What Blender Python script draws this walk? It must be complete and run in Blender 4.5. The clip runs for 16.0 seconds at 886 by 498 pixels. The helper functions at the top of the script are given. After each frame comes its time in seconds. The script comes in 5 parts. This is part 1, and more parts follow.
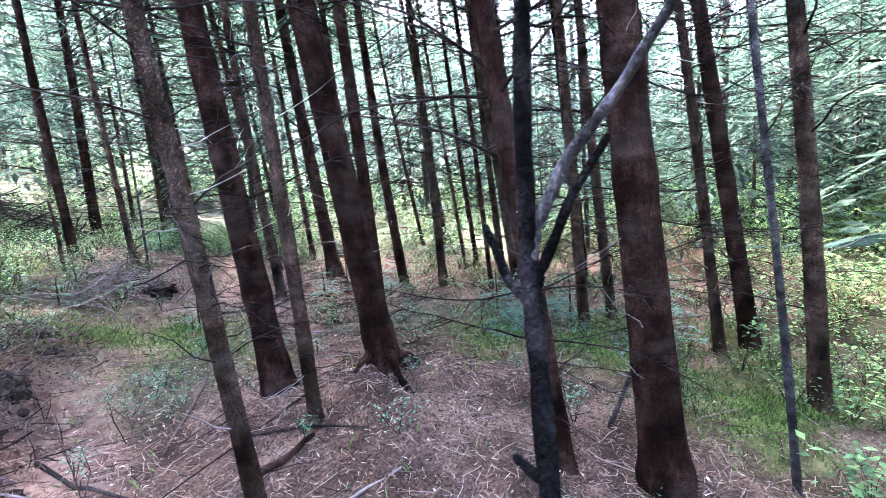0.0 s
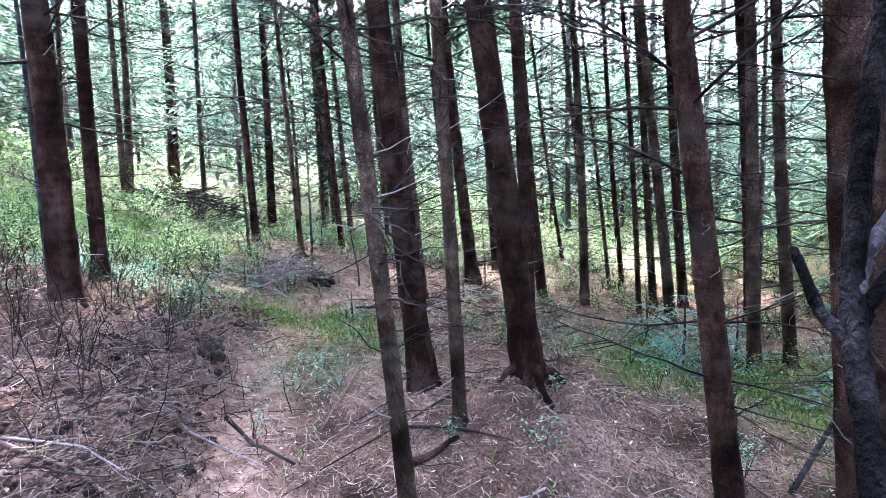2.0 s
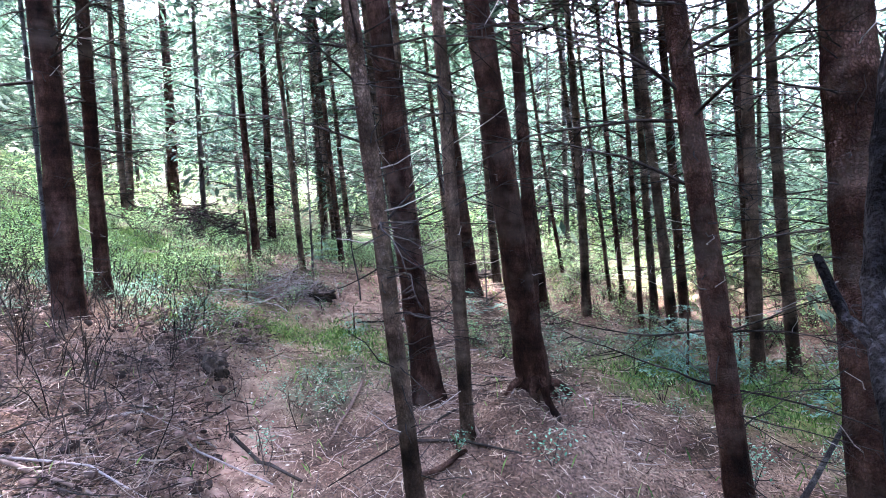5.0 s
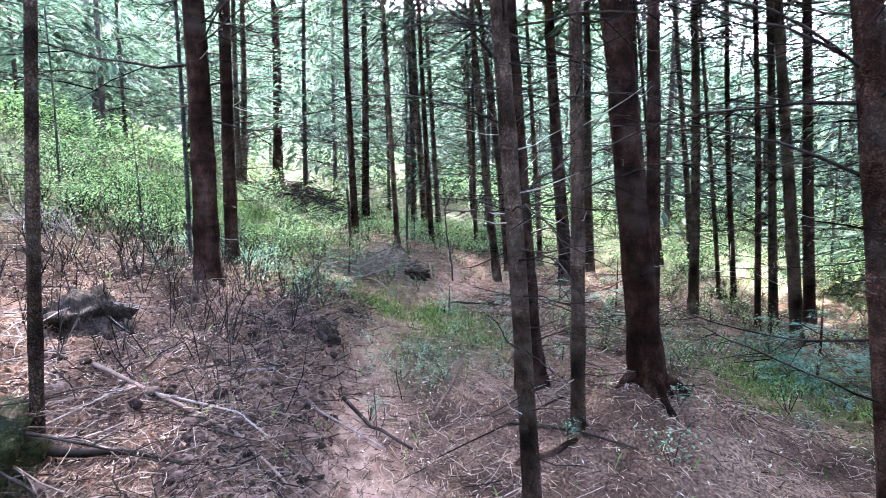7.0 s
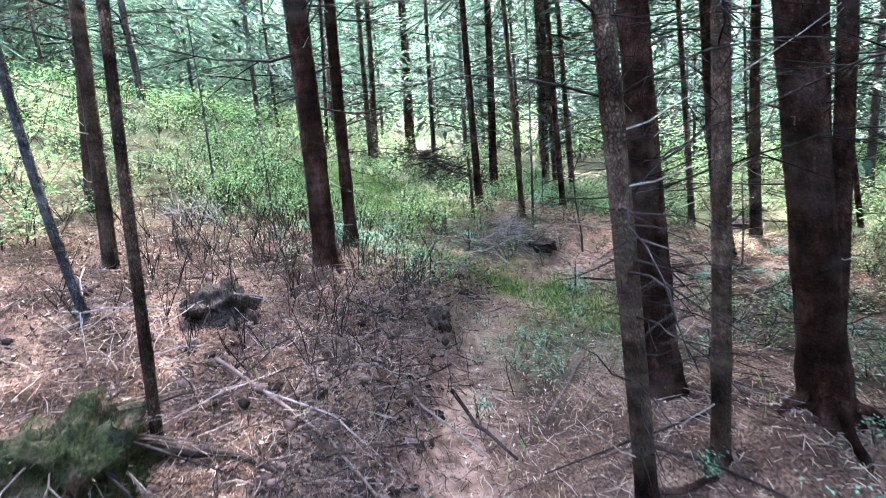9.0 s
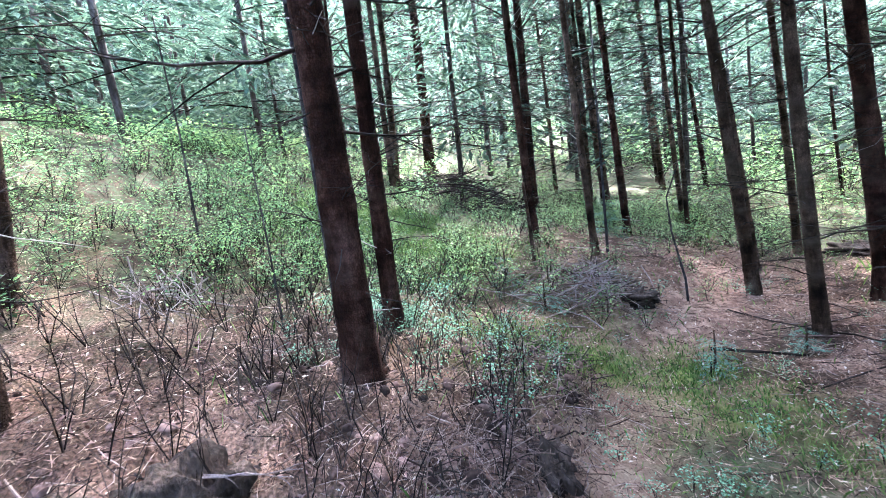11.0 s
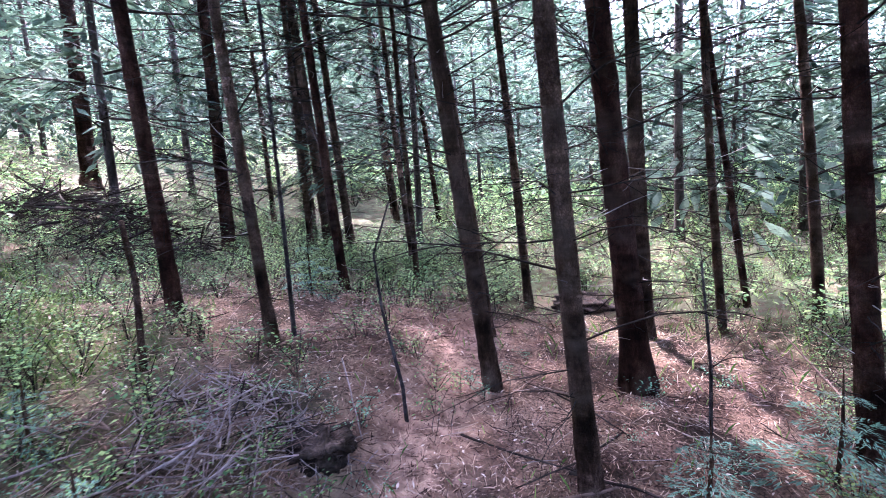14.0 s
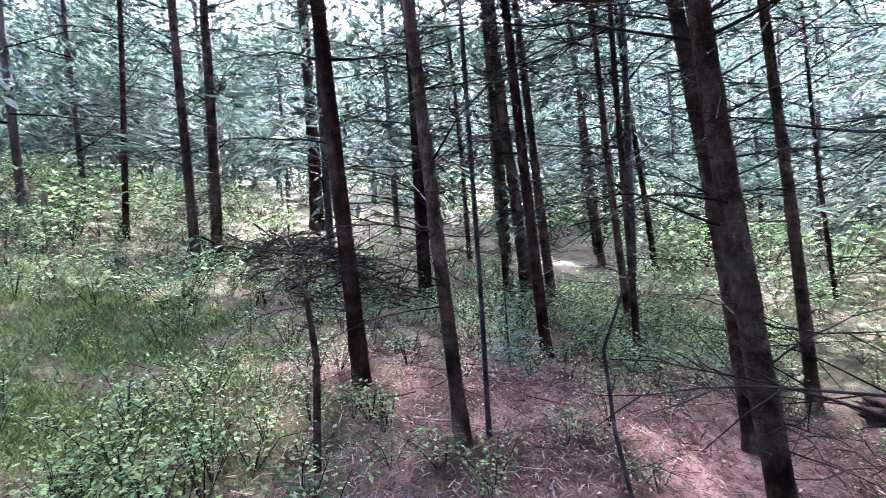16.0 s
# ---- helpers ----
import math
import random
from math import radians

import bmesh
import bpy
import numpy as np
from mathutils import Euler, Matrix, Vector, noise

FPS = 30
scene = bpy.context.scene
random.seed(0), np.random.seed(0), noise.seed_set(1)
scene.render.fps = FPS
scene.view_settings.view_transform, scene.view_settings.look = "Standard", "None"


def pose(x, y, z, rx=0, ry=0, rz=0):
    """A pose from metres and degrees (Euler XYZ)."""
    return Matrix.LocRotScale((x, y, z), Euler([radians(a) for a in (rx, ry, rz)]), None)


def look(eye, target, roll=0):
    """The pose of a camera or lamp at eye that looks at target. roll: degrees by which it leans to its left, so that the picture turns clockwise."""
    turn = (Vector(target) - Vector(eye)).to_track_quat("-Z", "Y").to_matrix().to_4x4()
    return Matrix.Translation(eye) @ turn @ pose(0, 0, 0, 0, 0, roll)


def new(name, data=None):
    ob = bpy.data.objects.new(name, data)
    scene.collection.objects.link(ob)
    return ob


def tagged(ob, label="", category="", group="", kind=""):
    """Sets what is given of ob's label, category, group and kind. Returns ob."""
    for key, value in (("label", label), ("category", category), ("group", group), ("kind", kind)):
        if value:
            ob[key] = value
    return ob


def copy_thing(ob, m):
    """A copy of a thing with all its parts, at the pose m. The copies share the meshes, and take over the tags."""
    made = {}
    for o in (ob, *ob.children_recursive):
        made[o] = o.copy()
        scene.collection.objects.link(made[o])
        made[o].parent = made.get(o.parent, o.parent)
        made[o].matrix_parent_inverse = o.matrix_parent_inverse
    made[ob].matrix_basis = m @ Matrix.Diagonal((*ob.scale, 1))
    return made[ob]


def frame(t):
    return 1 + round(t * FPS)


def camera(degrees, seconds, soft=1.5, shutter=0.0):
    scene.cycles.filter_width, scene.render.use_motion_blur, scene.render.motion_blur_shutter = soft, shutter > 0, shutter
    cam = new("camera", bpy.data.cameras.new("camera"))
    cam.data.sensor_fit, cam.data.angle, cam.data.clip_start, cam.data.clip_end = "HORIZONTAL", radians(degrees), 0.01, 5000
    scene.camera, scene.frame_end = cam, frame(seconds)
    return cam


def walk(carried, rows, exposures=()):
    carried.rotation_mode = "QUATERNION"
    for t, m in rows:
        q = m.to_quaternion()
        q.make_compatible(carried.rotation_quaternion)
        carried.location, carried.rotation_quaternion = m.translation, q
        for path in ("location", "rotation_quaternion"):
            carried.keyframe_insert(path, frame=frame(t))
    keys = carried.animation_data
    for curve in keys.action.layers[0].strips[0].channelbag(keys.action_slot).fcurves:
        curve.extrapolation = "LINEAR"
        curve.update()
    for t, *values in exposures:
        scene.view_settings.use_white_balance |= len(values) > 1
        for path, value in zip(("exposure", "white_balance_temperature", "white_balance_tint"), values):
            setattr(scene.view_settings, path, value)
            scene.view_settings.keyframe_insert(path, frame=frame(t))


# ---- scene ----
cam = camera(86.3, 16.0, soft=0.6, shutter=0.25)
PATH = [
    (0, (0.341, 0.252, 1.447), (-0.37, 2.099, 1.161), -4.8),
    (0.5, (0.247, 0.214, 1.423), (-0.583, 2.009, 1.125), -3.3),
    (1, (0.198, 0.2, 1.426), (-0.799, 1.905, 1.113), -1.6),
    (1.5, (0.215, 0.186, 1.459), (-0.879, 1.839, 1.187), -1.2),
    (2, (0.193, 0.186, 1.451), (-0.991, 1.784, 1.244), -1.8),
    (2.5, (0.212, 0.207, 1.441), (-0.994, 1.789, 1.233), -3.0),
    (3, (0.239, 0.229, 1.433), (-0.922, 1.843, 1.219), -3.8),
    (3.2, (0.242, 0.238, 1.431), (-0.903, 1.864, 1.213), -3.9),
    (5.3, (0.164, 0.129, 1.454), (-1.034, 1.725, 1.322), -1.9),
    (5.5, (0.162, 0.117, 1.453), (-1.06, 1.696, 1.335), -1.7),
    (6, (0.136, 0.083, 1.492), (-1.16, 1.602, 1.373), -1.7),
    (6.5, (0.079, 0.078, 1.455), (-1.273, 1.542, 1.279), -1.2),
    (7, (0.0, 0.0, 1.45), (-1.423, 1.39, 1.239), -0.3),
    (7.5, (-0.052, 0.048, 1.4), (-1.543, 1.351, 1.116), 0.8),
    (8, (-0.066, 0.096, 1.249), (-1.672, 1.237, 0.904), -1.8),
    (8.5, (-0.026, 0.176, 1.307), (-1.725, 1.166, 0.941), -3.3),
    (9, (-0.119, 0.374, 1.6), (-1.868, 1.27, 1.23), -4.4),
    (9.5, (-0.497, 0.495, 1.76), (-2.262, 1.377, 1.432), -8.4),
    (9.7, (-0.63, 0.529, 1.804), (-2.411, 1.38, 1.48), -8.3),
    (11.8, (-2.11, 0.966, 1.762), (-3.859, 1.905, 1.518), -6.2),
    (12, (-2.171, 1.092, 1.775), (-3.829, 2.183, 1.527), -5.5),
    (12.5, (-2.301, 1.497, 1.705), (-3.698, 2.914, 1.497), -3.9),
    (13, (-2.6, 1.869, 1.726), (-3.856, 3.413, 1.529), -3.3),
    (13.5, (-2.819, 2.221, 1.741), (-4.023, 3.798, 1.485), -3.1),
    (14, (-2.871, 2.663, 1.749), (-3.996, 4.29, 1.453), -3.7),
    (14.5, (-2.986, 2.933, 1.749), (-4.109, 4.566, 1.476), -6.1),
    (15, (-3.33, 3.114, 1.851), (-4.613, 4.631, 1.621), -4.9),
    (15.5, (-3.522, 3.122, 1.927), (-5.041, 4.41, 1.744), -4.3),
    (16, (-3.561, 3.182, 1.914), (-5.242, 4.261, 1.802), -4.5),
]
walk(cam, [(t, look(eye, target, roll)) for t, eye, target, roll in PATH], exposures=[(0.0, 6.62, 5780, 28), (5.0, 6.52, 5830, 27), (9.5, 6.31, 5850, 17), (12.0, 6.12, 5580, 26), (13.0, 5.95, 5580, 31), (14.0, 5.9, 5650, 43), (16.0, 5.87, 5600, 47)])

# ---- sky and sun ----
SUN_HEIGHT, SUN_TURN = radians(50), radians(310)
world = bpy.data.worlds.new("sky")
scene.world = world
world.use_nodes = True
wn = world.node_tree
sky = wn.nodes.new("ShaderNodeTexSky")
sky.sky_type, sky.sun_disc, sky.sun_elevation, sky.sun_rotation = "NISHITA", False, SUN_HEIGHT, SUN_TURN
sky.air_density, sky.dust_density, sky.ozone_density = 1.0, 4.0, 1.0
wn.nodes["Background"].inputs["Strength"].default_value = 0.15
wn.links.new(sky.outputs[0], wn.nodes["Background"].inputs["Color"])
sun = new("sun", bpy.data.lights.new("sun", "SUN"))
sun.data.energy, sun.data.angle, sun.data.color = 3.0, radians(2), (1.0, 0.95, 0.86)
sun_from = Vector((math.sin(SUN_TURN) * math.cos(SUN_HEIGHT), math.cos(SUN_TURN) * math.cos(SUN_HEIGHT), math.sin(SUN_HEIGHT)))
sun.matrix_world = look(sun_from * 60, (0, 0, 0))


# ---- materials ----
def material(name, colours, scale=(8, 8, 8), rough=0.85, bump=0.4, bump_scale=40.0, island=0.0, fine=0.35, coords="Object", spec=0.1, translucent=0.0):
    """A matt natural surface: colours mixed by coarse noise, darkened and lightened by fine grain, with relief."""
    m = bpy.data.materials.new(name)
    m.use_nodes = True
    nt = m.node_tree
    n, link = nt.nodes, nt.links.new
    bsdf = n["Principled BSDF"]
    tc = n.new("ShaderNodeTexCoord")
    mp = n.new("ShaderNodeMapping")
    mp.inputs["Scale"].default_value = scale
    link(tc.outputs[coords], mp.inputs["Vector"])
    coarse = n.new("ShaderNodeTexNoise")
    coarse.inputs["Scale"].default_value, coarse.inputs["Detail"].default_value = 1.0, 5.0
    link(mp.outputs[0], coarse.inputs["Vector"])
    grain = n.new("ShaderNodeTexNoise")
    grain.inputs["Scale"].default_value, grain.inputs["Detail"].default_value = bump_scale / max(scale[0], 0.01), 6.0
    link(mp.outputs[0], grain.inputs["Vector"])
    ramp = n.new("ShaderNodeValToRGB")
    ramp.color_ramp.elements[0].position, ramp.color_ramp.elements[1].position = 0.3, 0.7
    ramp.color_ramp.elements[0].color, ramp.color_ramp.elements[1].color = (*colours[0], 1), (*colours[-1], 1)
    for i, c in enumerate(colours[1:-1]):
        e = ramp.color_ramp.elements.new(0.3 + 0.4 * (i + 1) / (len(colours) - 1))
        e.color = (*c, 1)
    factor = coarse.outputs["Fac"]
    geo, info = n.new("ShaderNodeNewGeometry"), n.new("ShaderNodeObjectInfo")
    if island:
        mix = n.new("ShaderNodeMix")
        mix.inputs["Factor"].default_value = island
        link(factor, mix.inputs["A"])
        link(geo.outputs["Random Per Island"], mix.inputs["B"])
        factor = mix.outputs[0]
    link(factor, ramp.inputs["Fac"])
    tone = n.new("ShaderNodeMapRange")
    tone.inputs["From Min"].default_value, tone.inputs["From Max"].default_value = 0.3, 0.7
    tone.inputs["To Min"].default_value, tone.inputs["To Max"].default_value = 1 - fine, 1 + fine
    link(grain.outputs["Fac"], tone.inputs["Value"])
    own = n.new("ShaderNodeMapRange")
    own.inputs["To Min"].default_value, own.inputs["To Max"].default_value = 0.8, 1.2
    link(info.outputs["Random"], own.inputs["Value"])
    both = n.new("ShaderNodeMath")
    both.operation = "MULTIPLY"
    link(tone.outputs[0], both.inputs[0])
    link(own.outputs[0], both.inputs[1])
    hsv = n.new("ShaderNodeHueSaturation")
    link(ramp.outputs["Color"], hsv.inputs["Color"])
    link(both.outputs[0], hsv.inputs["Value"])
    link(hsv.outputs["Color"], bsdf.inputs["Base Color"])
    bsdf.inputs["Roughness"].default_value = rough
    bsdf.inputs["Specular IOR Level"].default_value = spec
    if bump:
        bp = n.new("ShaderNodeBump")
        bp.inputs["Strength"].default_value, bp.inputs["Distance"].default_value = bump, 0.02
        link(grain.outputs["Fac"], bp.inputs["Height"])
        link(bp.outputs[0], bsdf.inputs["Normal"])
    if translucent:
        tr, add = n.new("ShaderNodeBsdfTranslucent"), n.new("ShaderNodeMixShader")
        add.inputs[0].default_value = translucent
        link(hsv.outputs["Color"], tr.inputs["Color"])
        link(bsdf.outputs[0], add.inputs[1])
        link(tr.outputs[0], add.inputs[2])
        link(add.outputs[0], n["Material Output"].inputs["Surface"])
    return m


def bark_material(name, dark, mid, pale, lichen):
    """Scaly spruce bark: flakes from cells stretched upward, grooves between them, grey-green lichen in patches."""
    m = material(name, [dark, mid, pale], scale=(7, 7, 3.5), rough=0.95, bump=0.0, bump_scale=60, fine=0.3, spec=0.03)
    nt = m.node_tree
    n, link = nt.nodes, nt.links.new
    bsdf = n["Principled BSDF"]
    tc = n.new("ShaderNodeTexCoord")
    mp = n.new("ShaderNodeMapping")
    mp.inputs["Scale"].default_value = (85, 85, 62)
    link(tc.outputs["Object"], mp.inputs["Vector"])
    warp = n.new("ShaderNodeTexNoise")
    warp.inputs["Scale"].default_value = 1.2
    link(mp.outputs[0], warp.inputs["Vector"])
    addv = n.new("ShaderNodeMixRGB")
    addv.blend_type, addv.inputs[0].default_value = "ADD", 2.6
    link(mp.outputs[0], addv.inputs[1])
    link(warp.outputs["Color"], addv.inputs[2])
    cells = n.new("ShaderNodeTexVoronoi")
    cells.feature = "DISTANCE_TO_EDGE"
    cells.inputs["Scale"].default_value = 1.0
    link(addv.outputs[0], cells.inputs["Vector"])
    groove = n.new("ShaderNodeMapRange")
    groove.inputs["From Max"].default_value = 0.22
    link(cells.outputs["Distance"], groove.inputs["Value"])
    old = bsdf.inputs["Base Color"].links[0].from_socket
    dim = n.new("ShaderNodeMixRGB")
    dim.blend_type, dim.inputs[2].default_value = "MIX", (*[c * 0.35 for c in dark], 1)
    inv = n.new("ShaderNodeMath")
    inv.operation, inv.inputs[0].default_value = "SUBTRACT", 1.0
    link(groove.outputs[0], inv.inputs[1])
    soft = n.new("ShaderNodeMath")
    soft.operation, soft.inputs[1].default_value = "MULTIPLY", 0.45
    link(inv.outputs[0], soft.inputs[0])
    link(soft.outputs[0], dim.inputs[0])
    link(old, dim.inputs[1])
    patch = n.new("ShaderNodeTexNoise")
    patch.inputs["Scale"].default_value, patch.inputs["Detail"].default_value = 4.5, 8.0
    link(tc.outputs["Object"], patch.inputs["Vector"])
    keep = n.new("ShaderNodeMapRange")
    keep.inputs["From Min"].default_value, keep.inputs["From Max"].default_value = 0.52, 0.68
    keep.inputs["To Max"].default_value = 0.55
    link(patch.outputs["Fac"], keep.inputs["Value"])
    moss = n.new("ShaderNodeMixRGB")
    moss.inputs[2].default_value = (*lichen, 1)
    link(keep.outputs[0], moss.inputs[0])
    link(dim.outputs[0], moss.inputs[1])
    rings = n.new("ShaderNodeMapping")
    rings.inputs["Scale"].default_value = (3.0, 3.0, 19.0)
    link(tc.outputs["Object"], rings.inputs["Vector"])
    ring = n.new("ShaderNodeTexNoise")
    ring.inputs["Scale"].default_value, ring.inputs["Detail"].default_value = 1.0, 4.0
    link(rings.outputs[0], ring.inputs["Vector"])
    tone2 = n.new("ShaderNodeMapRange")
    tone2.inputs["From Min"].default_value, tone2.inputs["From Max"].default_value = 0.35, 0.65
    tone2.inputs["To Min"].default_value, tone2.inputs["To Max"].default_value = 0.75, 1.3
    link(ring.outputs["Fac"], tone2.inputs["Value"])
    banded = n.new("ShaderNodeHueSaturation")
    link(moss.outputs[0], banded.inputs["Color"])
    link(tone2.outputs[0], banded.inputs["Value"])
    link(banded.outputs["Color"], bsdf.inputs["Base Color"])
    bp = n.new("ShaderNodeBump")
    bp.inputs["Strength"].default_value, bp.inputs["Distance"].default_value = 1.0, 0.011
    link(groove.outputs[0], bp.inputs["Height"])
    link(bp.outputs[0], bsdf.inputs["Normal"])
    return m


BARK_RED = bark_material("red_brown_bark", (0.007, 0.004, 0.003), (0.033, 0.0155, 0.0105), (0.105, 0.055, 0.04), (0.075, 0.055, 0.042))
BARK_GREY = bark_material("grey_brown_bark", (0.011, 0.0075, 0.005), (0.058, 0.036, 0.0245), (0.165, 0.11, 0.078), (0.115, 0.092, 0.066))
BARK_DARK = bark_material("dark_smooth_bark", (0.02, 0.019, 0.02), (0.05, 0.047, 0.047), (0.13, 0.125, 0.125), (0.16, 0.16, 0.15))
BARK_FAR = material("far_bark", [(0.02, 0.017, 0.014), (0.05, 0.04, 0.034), (0.11, 0.092, 0.078)], scale=(5, 5, 2), bump=0.5)
DEAD_WOOD = material("dead_twig_wood", [(0.007, 0.0055, 0.0045), (0.017, 0.013, 0.011), (0.055, 0.045, 0.038)], scale=(4, 4, 4), bump=0.3, island=0.4, spec=0.03)
STUB_WOOD = material("stub_wood", [(0.015, 0.012, 0.01), (0.05, 0.04, 0.034), (0.24, 0.21, 0.185)], scale=(3, 3, 3), bump=0.0, island=0.9)
TWIG = material("fallen_twigs", [(0.016, 0.01, 0.008), (0.05, 0.03, 0.023), (0.115, 0.077, 0.06), (0.25, 0.19, 0.155)], scale=(3, 3, 3), bump=0.0, island=0.85)
PALE_TWIG = material("pale_dry_twigs", [(0.045, 0.035, 0.031), (0.13, 0.102, 0.093), (0.31, 0.265, 0.245)], scale=(3, 3, 3), bump=0.0, island=0.85)
LITTER = material("needle_litter", [(0.02, 0.01, 0.007), (0.085, 0.042, 0.029), (0.2, 0.115, 0.076), (0.4, 0.285, 0.2)], scale=(2, 2, 2), bump=0.0, island=0.8)
BARK_CHIPS = material("bark_chips", [(0.018, 0.011, 0.009), (0.06, 0.037, 0.029), (0.14, 0.09, 0.072)], scale=(6, 6, 6), bump=0.5, island=0.85)
DEAD_LEAF = material("dead_leaves", [(0.13, 0.075, 0.05), (0.30, 0.20, 0.15), (0.50, 0.42, 0.34)], scale=(3, 3, 3), bump=0.0, island=0.9, translucent=0.15)
NEEDLES = material("spruce_needles", [(0.022, 0.044, 0.031), (0.044, 0.08, 0.054), (0.08, 0.125, 0.08)], scale=(0.7, 0.7, 0.7), rough=0.8, bump=0.0, island=0.6, translucent=0.38)
NEEDLES_YOUNG = material("young_fir_needles", [(0.05, 0.115, 0.085), (0.08, 0.17, 0.12), (0.13, 0.23, 0.16)], scale=(2, 2, 2), rough=0.55, bump=0.0, island=0.6, translucent=0.3)
LEAVES = material("bilberry_leaves", [(0.05, 0.108, 0.045), (0.1, 0.19, 0.075), (0.21, 0.315, 0.11)], scale=(0.6, 0.6, 0.6), rough=0.55, bump=0.0, island=0.6, translucent=0.5)
LEAVES_TEAL = material("seedling_leaves", [(0.05, 0.13, 0.075), (0.09, 0.2, 0.12), (0.15, 0.28, 0.17)], scale=(2, 2, 2), rough=0.5, bump=0.0, island=0.6, translucent=0.35)
GRASS = material("moss_and_grass", [(0.045, 0.1, 0.022), (0.1, 0.185, 0.042), (0.19, 0.27, 0.075)], scale=(1.5, 1.5, 1.5), rough=0.7, bump=0.0, island=0.7, translucent=0.3)
# Paler copy of the fork bark: sunlight on one limb put into colour.
FORK_SUNLIT = material("sunlit_grey_bark", [(0.02, 0.018, 0.018), (0.06, 0.056, 0.056), (0.15, 0.14, 0.14)], scale=(22, 22, 14), rough=0.75, bump=0.8, bump_scale=160, fine=0.4)
MOSS = material("dark_moss", [(0.006, 0.008, 0.003), (0.02, 0.024, 0.007), (0.05, 0.042, 0.02), (0.09, 0.06, 0.04)], scale=(9, 9, 9), bump=1.0, bump_scale=70, fine=0.5)
# Rotten wood, darkened overall so that solid lumps read as shaded hollows.
ROTTEN_DARKENED = material("darkened_rotten_wood", [(0.008, 0.006, 0.005), (0.028, 0.02, 0.015), (0.075, 0.054, 0.042)], scale=(12, 12, 5), bump=1.0, bump_scale=60, fine=0.5)
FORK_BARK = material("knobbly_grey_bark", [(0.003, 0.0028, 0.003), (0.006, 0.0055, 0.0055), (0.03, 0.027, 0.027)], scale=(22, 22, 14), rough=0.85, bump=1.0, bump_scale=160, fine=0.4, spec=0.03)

# The forest floor: needle litter, trodden path, moss and green patches, by masks on the mesh.
FLOOR = material("forest_floor", [(0.022, 0.013, 0.009), (0.075, 0.044, 0.03), (0.18, 0.115, 0.08)], scale=(2.5, 2.5, 2.5), rough=0.95, bump=1.0, bump_scale=70, fine=0.7)
nt = FLOOR.node_tree
n, link = nt.nodes, nt.links.new
att = n.new("ShaderNodeAttribute")
att.attribute_name = "cover"
split = n.new("ShaderNodeSeparateColor")
link(att.outputs["Color"], split.inputs["Color"])
base = n["Principled BSDF"].inputs["Base Color"].links[0].from_socket
floor_noise = n.new("ShaderNodeTexNoise")
floor_noise.inputs["Scale"].default_value, floor_noise.inputs["Detail"].default_value = 9.0, 8.0
link(n["Texture Coordinate"].outputs["Object"], floor_noise.inputs["Vector"])
for channel, low, high in ((0, (0.17, 0.1, 0.07), (0.31, 0.2, 0.148)), (1, (0.07, 0.1, 0.018), (0.17, 0.2, 0.05)), (2, (0.03, 0.04, 0.02), (0.085, 0.1, 0.05))):
    r = n.new("ShaderNodeValToRGB")
    r.color_ramp.elements[0].position, r.color_ramp.elements[1].position = 0.35, 0.65
    r.color_ramp.elements[0].color, r.color_ramp.elements[1].color = (*low, 1), (*high, 1)
    link(floor_noise.outputs["Fac"], r.inputs["Fac"])
    mixed = n.new("ShaderNodeMixRGB")
    edge = n.new("ShaderNodeMath")
    edge.operation, edge.use_clamp = "MULTIPLY_ADD", True
    edge.inputs[1].default_value, edge.inputs[2].default_value = 1.0, 0.0
    uneven = n.new("ShaderNodeMapRange")
    uneven.inputs["From Min"].default_value, uneven.inputs["From Max"].default_value = 0.35, 0.6
    uneven.inputs["To Min"].default_value, uneven.inputs["To Max"].default_value = 0.35, 1.15
    link(floor_noise.outputs["Fac"], uneven.inputs["Value"])
    link(split.outputs[channel], edge.inputs[0])
    link(uneven.outputs[0], edge.inputs[1])
    link(edge.outputs[0], mixed.inputs[0])
    link(base, mixed.inputs[1])
    link(r.outputs["Color"], mixed.inputs[2])
    base = mixed.outputs[0]
link(base, n["Principled BSDF"].inputs["Base Color"])


